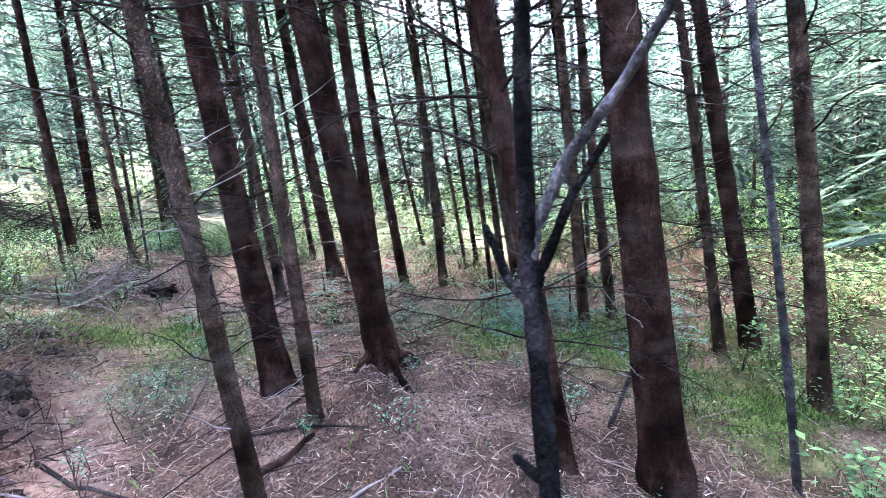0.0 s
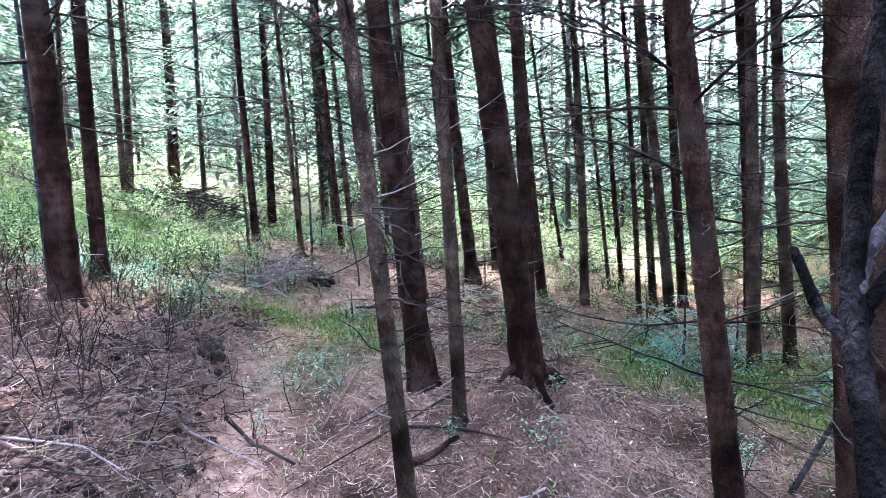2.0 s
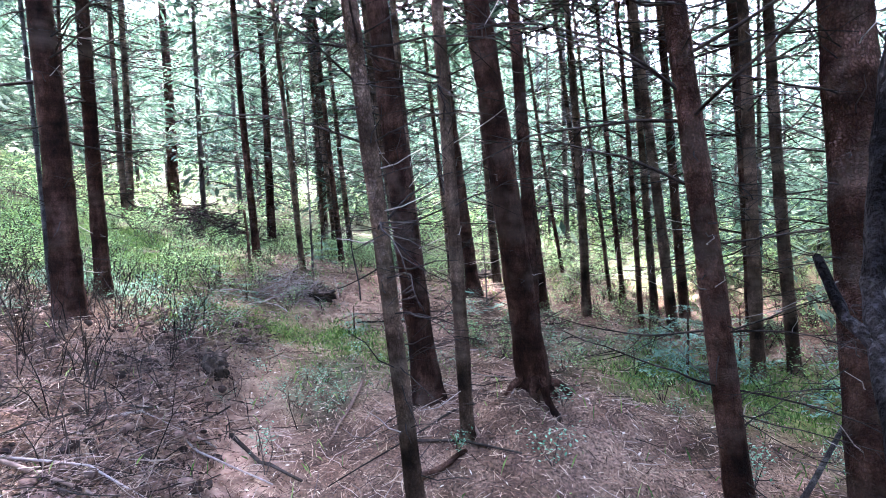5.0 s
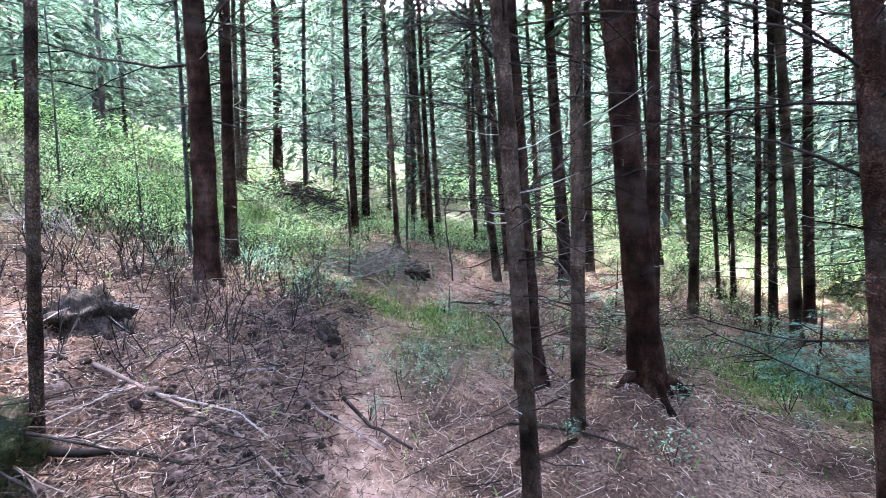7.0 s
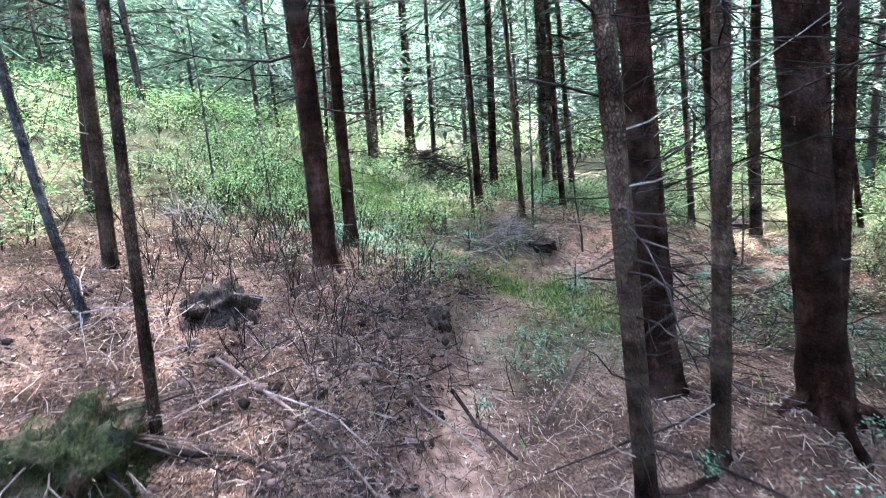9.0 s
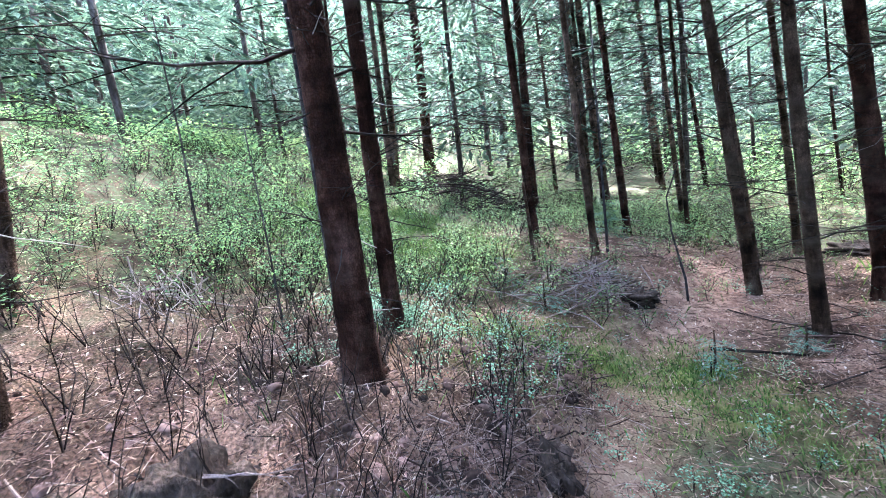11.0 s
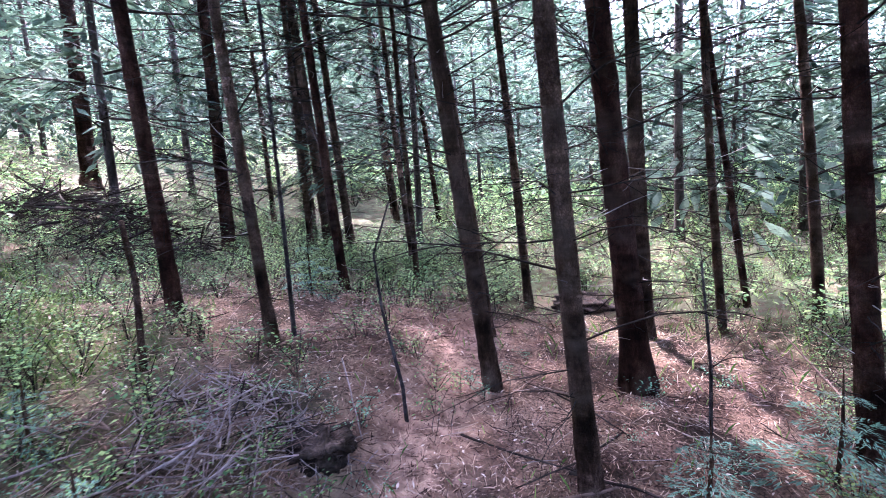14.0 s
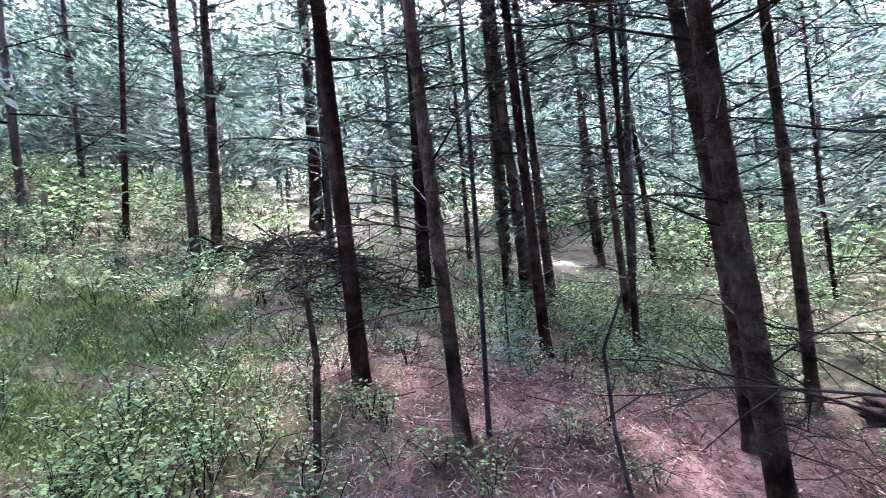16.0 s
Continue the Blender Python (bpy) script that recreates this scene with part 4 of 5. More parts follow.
def slope_green(x, y):
    base = (0.5 - 0.5 * math.tanh((x + 5.3) * 1.6)) * (1 - bump(x, y, -5.2, 6.4, 0.9, 1.2, 1.5)) * (1 - 0.95 * bump(x, y, -7.3, 2.5, 1.0, 1.0, 0.9))
    return base * (1.0 if y > 0.3 else 0.5) * (1 - 0.9 * bump(x, y, -6.2, 5.0, 1.0, 2.2, 1.9))


thicket("bilberry_shrubs", scatter(1500, (-12, -4.4, -2, 9), lambda x, y: slope_green(x, y) * math.exp(-((x + 6.0) / 3.5) ** 2), 21), BILBERRY, LEAVES, "green bilberry shrubs covering the slope of low leafy bushes")
thicket("tall_undergrowth", scatter(620, (-24, -5.8, -6, 16), lambda x, y: slope_green(x, y) * (1 if y < 6 else 0.5) * (1 if x < -8 else 0.12), 22), FERNY, LEAVES, "yellow-green leafy undergrowth of young broadleaf bushes", (0.7, 1.6))
thicket("slope_undergrowth", scatter(1150, (-9, 11, 1.0, 18), lambda x, y: 0.0 if y < 7 and x < 2.0 else 0.9 if x > 2.0 else 0.5, 23), FERNY, LEAVES, "light green undergrowth of low bushes among trunks", (0.6, 1.3))
thicket("far_undergrowth", scatter(1000, (-34, 12, 11, 36), lambda x, y: 1.0, 26), FERNY, LEAVES, "dull green thicket of bushes deep in the wood", (1.4, 3.0))
thicket("path_seedlings", scatter(150, (-5.2, 0.8, 1.5, 6.2), lambda x, y: cover(x, y)[2] * 0.8 + 0.06, 24), BILBERRY, LEAVES_TEAL, "blue-green seedlings and small herbs of the path edge", (0.35, 0.8))

thicket("bank_herbs", scatter(80, (-5.4, -3.3, 0.9, 2.6), lambda x, y: bump(x, y, -4.45, 1.75, 0.9, 0.6, 0.5) * (0.0 if abs(path_distance(x, y)[0]) < 0.3 else 1), 25), BILBERRY, LEAVES_TEAL, "blue-green bilberry at the foot of two spruces of the bank", (0.4, 0.85))

# leafless twiggy stems of the bilberry on the bank
g = Geo()
rnd = random.Random(31)
for x, y in scatter(230, (-6.2, -2.2, -0.6, 2.6), lambda x, y: bump(x, y, -4.2, 1.2, 1.0, 1.2, 1.0) * (0.1 if abs(path_distance(x, y)[0]) < 0.35 else 1), 32):
    base = Vector((x, y, height(x, y) - 0.02))
    for k in range(rnd.randint(1, 3)):
        d = Vector((rnd.uniform(-0.5, 0.5), rnd.uniform(-0.5, 0.5), 1)).normalized()
        tall = rnd.uniform(0.12, 0.5)
        mid = base + d * tall * 0.5
        tip = mid + (d + Vector((rnd.uniform(-0.5, 0.5), rnd.uniform(-0.5, 0.5), 0))).normalized() * tall * 0.5
        g.tube([base, mid, tip], [0.004, 0.003, 0.001], 3, cap=False)
        side = mid + Vector((rnd.uniform(-0.5, 0.5), rnd.uniform(-0.5, 0.5), 0.7)).normalized() * tall * 0.4
        g.tube([mid, side], [0.002, 0.001], 3, cap=False)
tagged(new("bare_shrub_stems", g.mesh("bare_shrub_stems", DEAD_WOOD)), "bare upright twigs of leafless shrubs on the bank", "shrub", kind="stuff")


# ---- single things on the ground ----
def heap_of_sticks(name, x, y, wide, deep, tall, count, mat, seed, label, longest=0.7, rest=0.35):
    """A brush heap: crossing branches piled over each other, each branch a part."""
    rnd = random.Random(seed)
    thing = tagged(new(name), label, "brush pile")
    thing.location = (x, y, height(x, y))
    for k in range(count):
        a, u = rnd.uniform(0, 6.283), rnd.random() ** 0.6
        px, py = math.cos(a) * u * wide, math.sin(a) * u * deep
        pz = height(x + px, y + py) - thing.location.z + tall * (1 - u) * rnd.uniform(0.3, 1.0) + 0.01
        s = rnd.uniform(0.3, 1.0) * longest
        m = Matrix.Translation((px, py, pz)) @ Matrix.Rotation(rnd.uniform(0, 6.283), 4, "Z") @ Matrix.Rotation(rnd.gauss(0, rest), 4, "Y") @ Matrix.Scale(s, 4) @ Matrix.Translation((-0.5, 0, 0))
        part("stick", mat[k % len(mat)], thing, m)
    return thing


def crooked(seed, r, mat, shoots=4):
    """A crooked forked dead stick one metre long along x."""
    rnd = random.Random(seed)
    g = Geo()
    pts, y, z = [], 0.0, 0.0
    for i in range(6):
        y, z = y + rnd.uniform(-0.045, 0.045), z + rnd.uniform(-0.03, 0.035)
        pts.append(Vector((i / 5, y, z)))
    g.tube(pts, [r * (1 - 0.13 * i) for i in range(6)], 5)
    for k in range(shoots):
        p = pts[rnd.randint(1, 4)]
        d = Vector((rnd.uniform(0.4, 1), rnd.uniform(-1, 1), rnd.uniform(-0.3, 0.5))).normalized()
        q = p + d * rnd.uniform(0.1, 0.3)
        g.tube([p, p.lerp(q, 0.5) + Vector((0, 0, 0.02)), q], [r * 0.5, r * 0.4, r * 0.2], 4, cap=False)
    return g.mesh("stick", mat)


PALE = [crooked(50 + i, 0.0125, PALE_TWIG, 2) for i in range(6)]
BROWN = [crooked(60 + i, 0.008, TWIG) for i in range(6)]
DARK = [crooked(65 + i, 0.012, DEAD_WOOD) for i in range(4)]
heap_of_sticks("brush_pile", -5.0, 3.82, 0.5, 0.42, 0.32, 260, PALE + PALE + BROWN + DARK[:2], 1, "grey tangled brush pile of dry twigs beside the path", 0.42, 0.5)
heap_of_sticks("brush_pile", -5.1, 3.3, 0.55, 0.4, 0.1, 70, BROWN + PALE[:2], 2, "low spread of broken twigs before the brush pile")
heap_of_sticks("brush_pile", -9.9, 5.2, 1.5, 1.1, 0.65, 240, DARK, 3, "dark heap of dead branches between far trunks", 1.3)
heap_of_sticks("brush_pile", -5.15, 0.35, 0.3, 0.3, 0.2, 45, PALE, 4, "small pale tuft of dry twigs on the slope", 0.5, 0.6)
heap_of_sticks("brush_pile", -3.05, 1.45, 0.5, 0.35, 0.06, 60, BROWN + DARK[:2], 5, "broken dead twigs along the bank's edge", 0.55)
heap_of_sticks("brush_pile", -2.6, 0.9, 0.6, 0.45, 0.05, 60, BROWN + DARK, 6, "dead twigs matted over the litter bank", 0.5)
heap_of_sticks("brush_pile", -3.2, -0.15, 0.35, 0.3, 0.2, 26, PALE + BROWN, 8, "upturned pale broken branches on the bank", 0.6, 0.8)


def lump(name, x, y, size, mat, label, category, seed, sink=0.25, rough=0.35):
    """A knobbly earth, moss or rotten wood lump."""
    g = bmesh.new()
    bmesh.ops.create_icosphere(g, subdivisions=4, radius=1.0)
    for v in g.verts:
        k = 1 + rough * noise.noise(v.co * 2.2 + Vector((seed, 0, 0))) + rough * 0.5 * noise.noise(v.co * 6 + Vector((0, seed, 0))) + rough * 0.25 * noise.noise(v.co * 14)
        v.co = Vector((v.co.x * size[0], v.co.y * size[1], v.co.z * size[2])) * k
    me = bpy.data.meshes.new(name)
    g.to_mesh(me)
    g.free()
    me.materials.append(mat)
    me.polygons.foreach_set("use_smooth", [True] * len(me.polygons))
    ob = tagged(new(name, me), label, category)
    ob.location = (x, y, height(x, y) + size[2] * (1 - 2 * sink) * 0.5)
    return ob


heap = lump("mossy_stump", -2.2, -0.16, (0.25, 0.23, 0.24), MOSS, "dark green mossy stump heaped with dead branches", "stump", 2, sink=0.45, rough=0.55)
for k in range(34):
    a = random.uniform(0, 6.283)
    m = Matrix.Translation((0.16 * math.cos(a), 0.16 * math.sin(a), random.uniform(0.08, 0.2))) @ Matrix.Rotation(a, 4, "Z") @ Matrix.Rotation(random.uniform(0.15, 0.75), 4, "Y") @ Matrix.Scale(random.uniform(0.3, 0.6), 4)
    part("stick", (BROWN + DARK)[k % 10], heap, m)
fuzz = [np.array(Matrix.Translation(v.co * 0.985) @ v.normal.to_track_quat("Z", "Y").to_matrix().to_4x4() @ Matrix.Rotation(random.uniform(0, 6.283), 4, "Z") @ Matrix.Diagonal((0.004, random.uniform(0.01, 0.03), random.uniform(0.012, 0.035), 1))) for v in heap.data.vertices if v.co.z > -0.15 for _ in range(2)]
tagged(part("moss_fuzz", make_mesh("moss_fuzz", *many(*BLADE, fuzz), MOSS), heap), "soft dark moss", kind="stuff")
# No real cavity here: the stump's dark colour stands for its shade.
old = lump("rotten_stump", -3.5, 0.4, (0.2, 0.22, 0.15), ROTTEN_DARKENED, "rotten stump with moss and bare roots, its hollow's shade put into dark colour", "stump", 5, sink=0.42, rough=0.7)
for k in range(24):
    a = random.uniform(0, 6.283)
    m = Matrix.Translation((0.1 * math.cos(a), 0.1 * math.sin(a), 0.1)) @ Matrix.Rotation(a, 4, "Z") @ Matrix.Rotation(random.uniform(0.1, 0.7), 4, "Y") @ Matrix.Scale(random.uniform(0.25, 0.45), 4)
    part("root", (PALE + DARK)[k % 10], old, m)
lump("rotten_stump", -3.32, 1.9, (0.13, 0.1, 0.1), ROTTEN_DARKENED, "small jagged rotten stump at the bank's edge", "stump", 9, sink=0.5, rough=0.8)
heap_of_sticks("brush_pile", -3.3, 1.86, 0.24, 0.2, 0.15, 46, BROWN + DARK, 12, "dark broken twigs round a rotten stump", 0.34, 0.6)
# Solid dark lump in place of a hollow; its colour stands for shade.
lump("brush_hollow", -4.70, 4.1, (0.17, 0.15, 0.07), ROTTEN_DARKENED, "dark lump standing for the shaded hollow under the brush pile", "rotten wood", 11, rough=0.85)
heap_of_sticks("brush_pile", -4.74, 4.08, 0.28, 0.22, 0.16, 40, PALE[:3] + DARK, 9, "dark sticks over the dark hollow lump in the pile", 0.4)
lump("mossy_boulder", -4.55, 7.85, (0.32, 0.28, 0.09), ROTTEN_DARKENED, "dark low mossy lump beside the path", "stump", 13, sink=0.4, rough=0.7)


# roots and dead twigs matted over the bank beside the path
def bank(x, y):
    d = path_distance(x, y)[0]
    return (math.exp(-(((d + 0.5) / 0.4) ** 2)) + 0.1) if d < -0.12 else 0.0


spots = scatter(1500, (-4.2, -1.5, -0.4, 3.0), bank, 78)
poses = [[] for _ in STICKS]
for i, (x, y) in enumerate(spots):
    s = 0.05 + 0.24 * random.random() ** 2
    poses[i % 5].append(lay(x, y, random.uniform(0, 6.283), random.gauss(0, 0.4), (s, s * 1.1, s * 1.1), 0.01 + 0.03 * random.random()))
stuff("bank_twigs", [many(*STICKS[i], poses[i]) for i in range(5)], TWIG, "dark dead twigs and fine roots matting the bank", "twigs")


spots = scatter(9000, (-4.6, -1.4, -0.9, 3.0), lambda x, y: 0.25 + 0.75 * bank(x, y) if path_distance(x, y)[0] < -0.15 else 0.0, 79)
poses = [lay(x, y, random.uniform(0, 6.283), random.gauss(0, 0.5), (random.uniform(0.015, 0.07), random.uniform(0.006, 0.022), 0.08), 0.012, random.gauss(0, 0.6)) for x, y in spots]
stuff("bark_litter", [many(*CHIP, poses)], BARK_CHIPS, "dark bark pieces and rotten wood flakes on the bank", "litter")


def clod(seed):
    """A small torn lump of root mat and rotten wood, of triangles."""
    b = bmesh.new()
    bmesh.ops.create_icosphere(b, subdivisions=2, radius=1.0)
    for v in b.verts:
        v.co *= 1 + 0.55 * noise.noise(v.co * 1.7 + Vector((seed, 0, 0))) + 0.35 * noise.noise(v.co * 4.5 + Vector((0, seed, 0)))
    v, f = np.array([tuple(v.co) for v in b.verts]), np.array([[v.index for v in face.verts] for face in b.faces])
    b.free()
    return v, f


CLODS = [clod(3.3 * i + 1) for i in range(4)]
spots = scatter(520, (-4.4, -1.5, -0.6, 2.9), lambda x, y: bank(x, y) * (1.0 if x < -1.9 else 0.3), 80)
poses = [[] for _ in CLODS]
for i, (x, y) in enumerate(spots):
    r = 0.01 + 0.026 * random.random() ** 2
    poses[i % 4].append(lay(x, y, random.uniform(0, 6.283), random.gauss(0, 0.3), (r * random.uniform(0.9, 1.7), r, r * random.uniform(0.5, 0.9)), r * 0.15))
stuff("bank_clods", [many(*CLODS[i], poses[i]) for i in range(4)], BARK_CHIPS, "dark torn clods of root mat and rotten wood", "clods")
spots = scatter(4000, (-4.4, -1.5, -0.6, 2.9), lambda x, y: bank(x, y) * (0.6 + 0.9 * noise.noise((x * 3, y * 3, 2.2))), 81)
poses = [[] for _ in STICKS]
for i, (x, y) in enumerate(spots):
    r = 0.04 + 0.12 * random.random() ** 2
    poses[i % 5].append(lay(x, y, random.uniform(0, 6.283), random.gauss(0, 0.55), (r, r * 0.8, r * 0.8), 0.015 + 0.03 * random.random()))
stuff("fine_roots", [many(*STICKS[i], poses[i]) for i in range(5)], TWIG, "fine dark rootlets matted over the bank", "roots")


def stick(name, points, r, mat, label, lift=0.015):
    """A single stick or fallen branch laid through spots of the floor."""
    g = Geo()
    pts = [Vector((x, y, height(x, y) + lift + z)) for x, y, z in points]
    fine = []
    for i in range(len(pts) - 1):
        fine += [pts[i].lerp(pts[i + 1], u) + Vector((random.uniform(-1, 1), random.uniform(-1, 1), random.uniform(-0.3, 1))) * r * 0.5 for u in (0, 0.25, 0.5, 0.75)]
    fine.append(pts[-1])
    g.tube(fine, [r * (1 - 0.55 * i / len(fine)) for i in range(len(fine))], 7, rough=0.15)
    return tagged(new(name, g.mesh(name, mat)), label, "stick")


stick("fallen_stick", [(-2.73, 1.69, 0.02), (-2.35, 1.66, 0), (-1.96, 1.66, 0)], 0.015, DEAD_WOOD, "dark fallen stick lying on the path")
stick("fallen_stick", [(-2.6, 2.75, 0.03), (-2.35, 2.35, 0.0), (-2.16, 2.01, 0)], 0.014, TWIG, "thin straight dry stick on the litter")
stick("fallen_branch", [(-2.84, 0.35, 0.04), (-2.5, 0.55, 0.02), (-2.1, 0.75, 0.0), (-1.79, 0.91, 0)], 0.012, TWIG, "long dry branch lying down the bank")
stick("fallen_branch", [(-2.25, 0.1, 0.02), (-2.15, 0.35, 0.0), (-2.0, 0.5, 0)], 0.02, DEAD_WOOD, "short dark branch at the foot of a thin stem")
stick("surface_root", [(-1.45, 1.95, 0.0), (-1.31, 2.02, 0.015), (-1.2, 2.15, 0.02)], 0.024, BARK_RED, "thick root running into the litter mound", lift=-0.006)
for a, reach in ((-0.55, 0.3), (-1.15, 0.22), (-2.1, 0.24), (0.5, 0.22)):
    cx, cy = math.cos(a), math.sin(a)
    stick("surface_root", [(-1.10 + cx * 0.06, 2.80 + cy * 0.06, 0.1), (-1.10 + cx * 0.17, 2.80 + cy * 0.17, 0.03), (-1.10 + cx * reach, 2.80 + cy * reach + 0.02, -0.06)], 0.03, BARK_RED, "short dark root gripping the litter mound")
stick("fallen_branch", [(-3.9, 3.95, 0.0), (-3.6, 4.15, 0.0), (-3.4, 4.3, 0)], 0.014, DEAD_WOOD, "dark branch lying across the mossy path edge")
stick("fallen_branch", [(-2.3, 5.9, 0.0), (-2.5, 6.2, 0.15), (-2.75, 6.5, 0.32)], 0.01, TWIG, "thin bare branch propped above green seedlings")
for k in range(26):
    a, b = random.uniform(0, 6.283), random.uniform(0.35, 0.9)
    cx, cy = random.choice(((-0.9, 2.2), (-2.4, 1.0), (-1.3, 1.2), (-4.2, 4.9), (-3.0, 4.4), (-5.4, 5.0)))
    cx, cy = cx + random.uniform(-0.8, 0.8), cy + random.uniform(-0.7, 0.7)
    stick("fallen_stick", [(cx - math.cos(a) * b / 2, cy - math.sin(a) * b / 2, 0), (cx + random.uniform(-0.04, 0.04), cy, 0.01), (cx + math.cos(a) * b / 2, cy + math.sin(a) * b / 2, 0)], random.uniform(0.005, 0.011), random.choice((TWIG, PALE_TWIG, DEAD_WOOD)), "thin crooked dry stick lying on needle litter")


def stem(name, points, r0, r1, mat, label, shoots=0, category="sapling"):
    """A thin upright stem through given points, with a few bare shoots as parts."""
    g = Geo()
    foot = Vector(points[0])
    pts = [Vector(p) - foot for p in points]
    fine = []
    for i in range(len(pts) - 1):
        fine += [pts[i].lerp(pts[i + 1], u) for u in (0, 0.33, 0.67)]
    fine.append(pts[-1])
    n = len(fine)
    g.tube(fine, [r0 + (r1 - r0) * i / n for i in range(n)], 8, rough=0.12)
    thing = tagged(new(name), label, category)
    thing.location = foot
    part("trunk", g.mesh("trunk", mat), thing)
    for k in range(shoots):
        p = fine[random.randint(n // 3, n - 1)]
        m = Matrix.Translation(p) @ Matrix.Rotation(random.uniform(0, 6.283), 4, "Z") @ Matrix.Rotation(random.uniform(-0.9, -0.1), 4, "Y") @ Matrix.Scale(random.uniform(0.2, 0.55), 4)
        part("branch", BRANCHES[k % 12], thing, m)
    return thing


def on(x, y, z=0.0):
    return (x, y, height(x, y) + z)


stem("sapling", [on(-4.65, 4.73, -0.05), (-4.68, 4.75, 0.5), (-4.86, 4.82, 0.95), (-4.93, 4.86, 1.3), (-4.85, 4.95, 1.62)], 0.013, 0.005, BARK_DARK, "thin dead sapling standing in the path", 6)
stem("sapling", [on(-5.66, 4.74, -0.05), (-5.68, 4.77, 1.4), (-5.66, 4.76, 3.0), (-5.7, 4.75, 5.2)], 0.017, 0.008, BARK_DARK, "very thin black sapling stem beside a spruce", 5)
stem("broken_stem", [on(-5.81, 3.8, -0.05), (-5.87, 3.84, 0.95), (-5.97, 3.9, 1.25), (-5.98, 3.88, 1.62)], 0.022, 0.015, BARK_GREY, "snapped grey sapling stump among shrubs", 4)
stem("sapling", [on(-3.09, 5.55, -0.05), (-3.1, 5.56, 0.6), (-3.16, 5.6, 1.2)], 0.012, 0.005, BARK_DARK, "thin dead sapling with bare twigs by the slope", 8)
stem("curved_stem", [on(0.22, 3.0, -0.05), on(0.3, 3.02, 0.15), on(0.42, 3.05, 0.5), on(0.5, 3.1, 0.95)], 0.016, 0.006, BARK_DARK, "curved dark dead stem rising from the litter", 3)
stem("sapling", [on(-4.75, 1.0, -0.03), on(-4.78, 1.0, 0.5), on(-4.9, 1.0, 1.2)], 0.008, 0.003, BARK_DARK, "thin bare shoot rising among bilberry twigs", 3)
stem("sapling", [on(-6.2, 0.6, -0.03), on(-6.22, 0.62, 0.9), on(-6.1, 0.6, 1.9)], 0.012, 0.004, BARK_DARK, "thin leafless young tree on the green slope", 6)

# the small forked tree close to the start of the walk
fork = tagged(new("forked_sapling"), "small dark forked dead tree with knobbly grey bark", "tree")
fork.location = on(0.31, 0.58)
here = fork.location


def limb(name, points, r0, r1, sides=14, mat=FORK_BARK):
    g, fine = Geo(), []
    pts = [Vector(p) - here for p in points]
    for i in range(len(pts) - 1):
        fine += [pts[i].lerp(pts[i + 1], u / 5) for u in range(5)]
    fine.append(pts[-1])
    k = len(fine)
    g.tube(fine, [(r0 + (r1 - r0) * i / k) * (1 + 0.1 * math.sin(i * 2.3)) for i in range(k)], sides, rough=0.12)
    part(name, g.mesh(name, mat), fork)


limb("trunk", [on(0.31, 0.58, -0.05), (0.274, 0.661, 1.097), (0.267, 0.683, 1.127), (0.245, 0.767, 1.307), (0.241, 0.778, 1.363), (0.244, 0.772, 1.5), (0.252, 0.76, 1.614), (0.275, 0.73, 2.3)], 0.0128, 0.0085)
# This limb looks sunlit through its paler bark colour.
limb("limb", [(0.243, 0.775, 1.35), (0.251, 0.783, 1.388), (0.285, 0.791, 1.457), (0.339, 0.789, 1.521), (0.393, 0.77, 1.597), (0.46, 0.745, 1.7)], 0.0085, 0.0045, mat=FORK_SUNLIT)
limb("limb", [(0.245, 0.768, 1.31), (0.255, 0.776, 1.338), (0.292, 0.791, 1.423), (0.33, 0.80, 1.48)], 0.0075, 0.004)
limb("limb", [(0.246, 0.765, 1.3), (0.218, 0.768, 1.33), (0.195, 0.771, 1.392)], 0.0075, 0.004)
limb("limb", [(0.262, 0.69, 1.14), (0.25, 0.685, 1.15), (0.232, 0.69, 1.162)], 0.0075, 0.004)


def young_fir(x, y, tall, seed, label):
    """A young fir: thin stem and tiers of flat needle boughs, each bough a part."""
    rnd = random.Random(seed)
    fir = tagged(new("young_fir"), label, "young fir", "young firs under the trees")
    fir.location = on(x, y)
    g = Geo()
    g.tube([(0, 0, -0.05), (0.01, 0, tall * 0.5), (0, 0.01, tall)], [0.012, 0.009, 0.003], 7)
    part("trunk", g.mesh("trunk", BARK_GREY), fir)
    tiers = max(3, int(tall / 0.13))
    for k in range(tiers):
        u = k / tiers
        for j in range(5):
            s = (0.07 + 0.55 * tall * (1 - u)) * rnd.uniform(0.6, 1.0)
            m = Matrix.Translation((0, 0, tall * (0.15 + 0.85 * u))) @ Matrix.Rotation(j * 1.257 + k + rnd.uniform(-0.4, 0.4), 4, "Z") @ Matrix.Rotation(rnd.uniform(-0.25, 0.1), 4, "Y") @ Matrix.Scale(s, 4)
            part("bough", FIR_BOUGHS[rnd.randrange(3)], fir, m)
    return fir


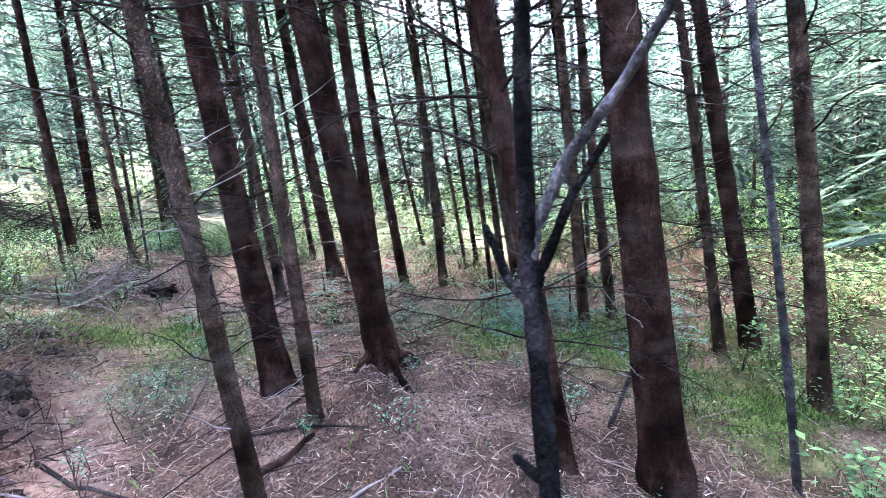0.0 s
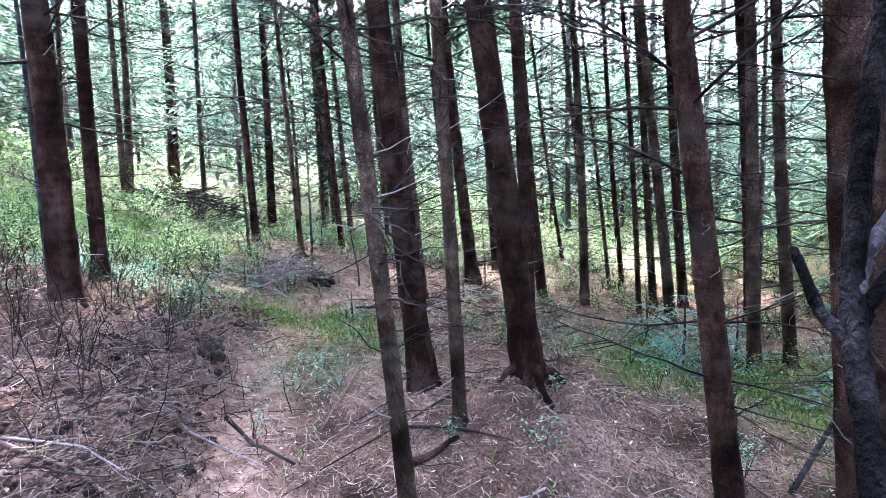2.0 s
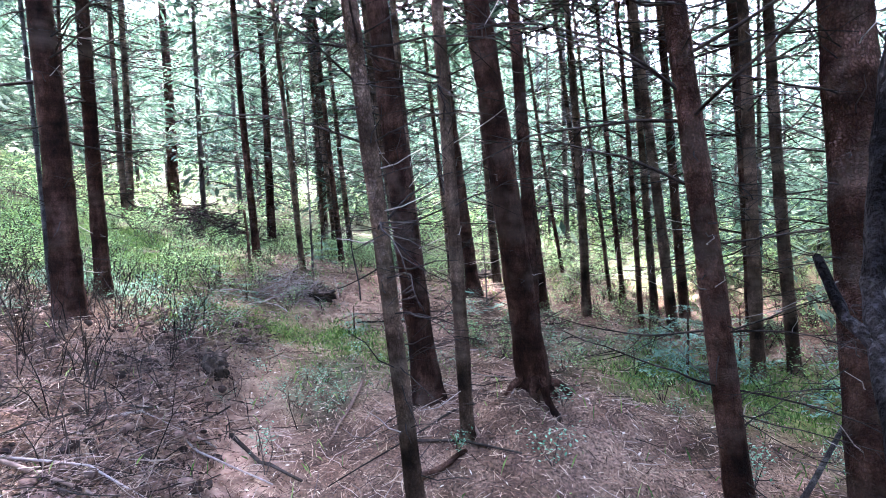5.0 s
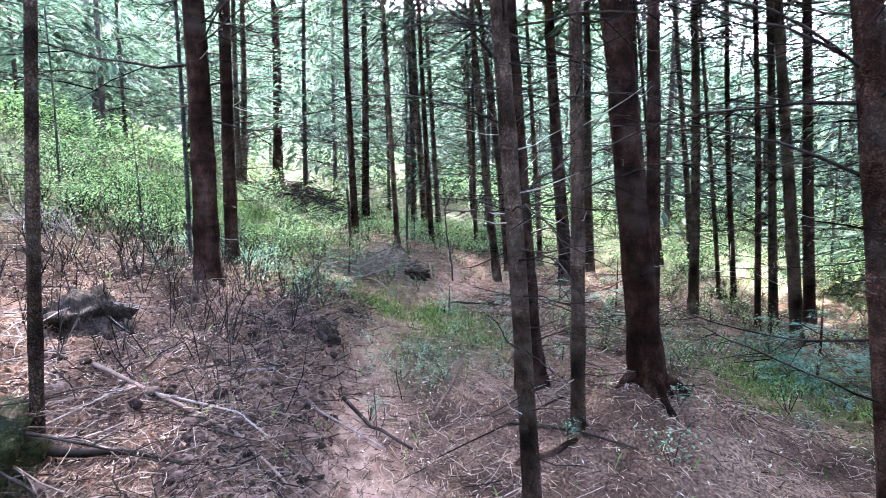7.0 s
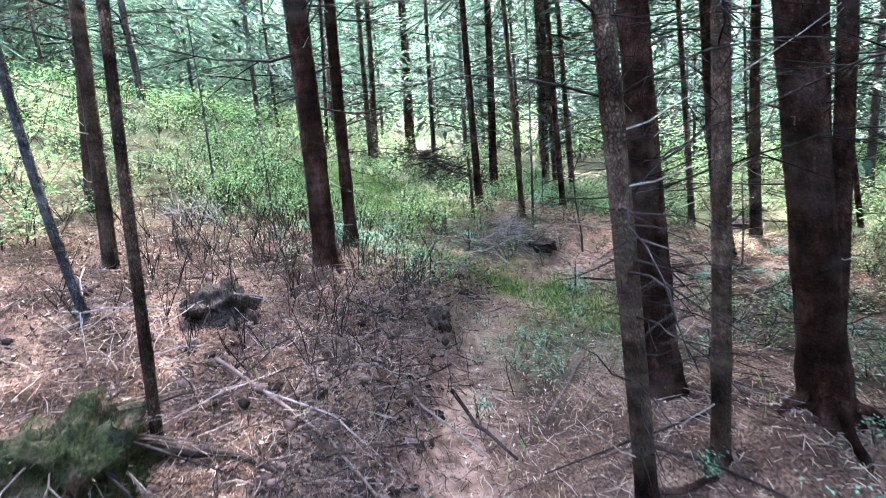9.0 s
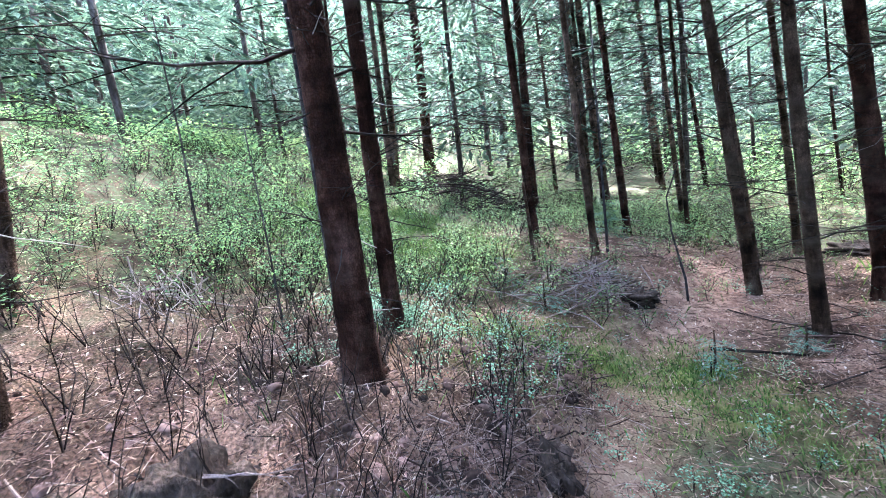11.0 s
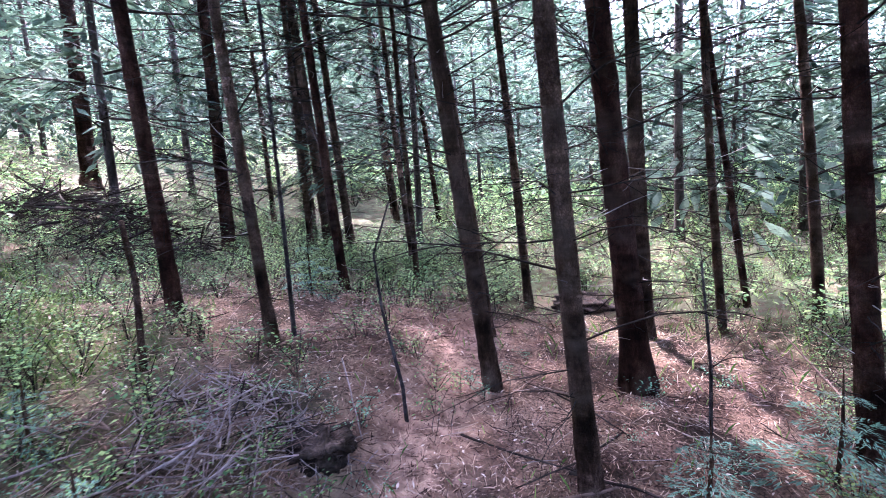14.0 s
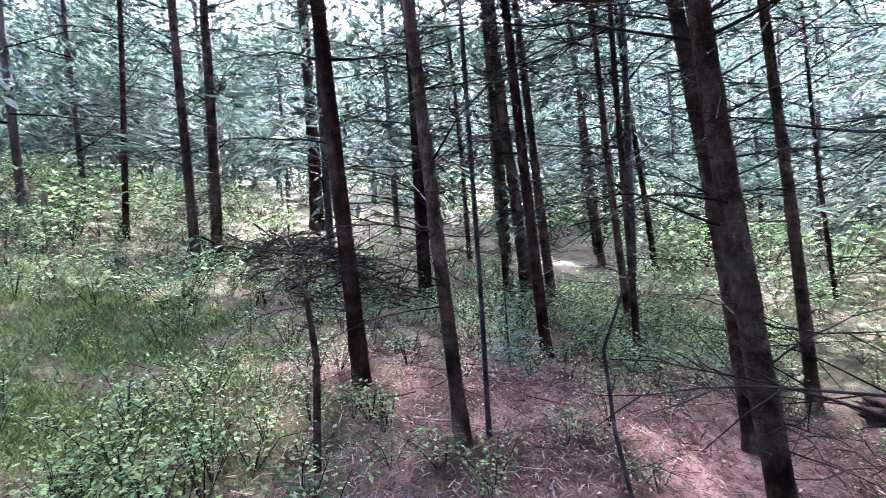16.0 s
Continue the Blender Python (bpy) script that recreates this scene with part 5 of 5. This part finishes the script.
FIR_BOUGHS = [make_mesh("bough", *spray_template(90 + i, 90, 0.016), NEEDLES_YOUNG) for i in range(3)]
young_fir(-0.5, 4.45, 0.75, 1, "small blue-green fir on the slope below the trees")
young_fir(-0.15, 4.75, 0.55, 2, "small blue-green fir on the slope below the trees")
young_fir(0.6, 4.3, 0.7, 3, "small blue-green fir on the slope below the trees")
young_fir(-0.9, 4.9, 0.45, 4, "low green fir seedling in thin grass")
young_fir(-2.55, 5.4, 0.6, 5, "young fir with blue-green needles by the path")
young_fir(-4.86, 3.15, 0.28, 6, "tiny blue-green seedling beside the twig pile")
young_fir(-3.72, 3.72, 0.3, 7, "tiny blue-green seedling on the path's edge")
young_fir(-3.45, 4.35, 0.22, 8, "tiny blue-green seedling on the path's edge")
young_fir(-3.05, 4.95, 0.4, 9, "young fir with blue-green needles by the path")
young_fir(-5.5, 3.2, 0.3, 10, "tiny blue-green seedling beside the twig pile")
young_fir(-6.6, 5.7, 0.6, 11, "dull green young fir between slim trunks")


# low leafy seedlings on the bright ground among the trunks
thicket("ground_herbs", scatter(1150, (-3.5, 7, 3.2, 10), lambda x, y: 0.0 if y < 3.7 and x < 0.6 or x < -2.6 and y < 7 else 0.35 if y < 5 else 0.8, 27), BILBERRY, LEAVES, "short green herbs on the ground of needle litter", (0.5, 1.1))
spots = scatter(3500, (-9, 8, 4.0, 13), lambda x, y: 0.0 if y < 6 and -1 > x else 1 - bump(x, y, -6, 6.5, 1.0, 2.5, 2.5), 28)
poses = [lay(x, y, random.uniform(0, 6.283), random.gauss(0, 0.2), (random.uniform(0.006, 0.012), random.uniform(0.05, 0.16), random.uniform(0.05, 0.16)), -0.005) for x, y in spots]
stuff("wood_grass", [many(*BLADE, poses)], GRASS, "tufts of thin grass between the farther trunks", "grass")
thicket("bank_undergrowth", scatter(130, (-8.0, -4.0, -4.0, -0.3), lambda x, y: 0.8, 29), BILBERRY + FERNY, LEAVES, "grey-green scrub on the bank of twiggy low bushes", (0.6, 1.1))
thicket("east_undergrowth", scatter(760, (1.2, 8, 2.2, 10), lambda x, y: 0.9, 30), FERNY + BILBERRY, LEAVES, "green scrub among the trunks of low leafy bushes", (0.5, 1.0))
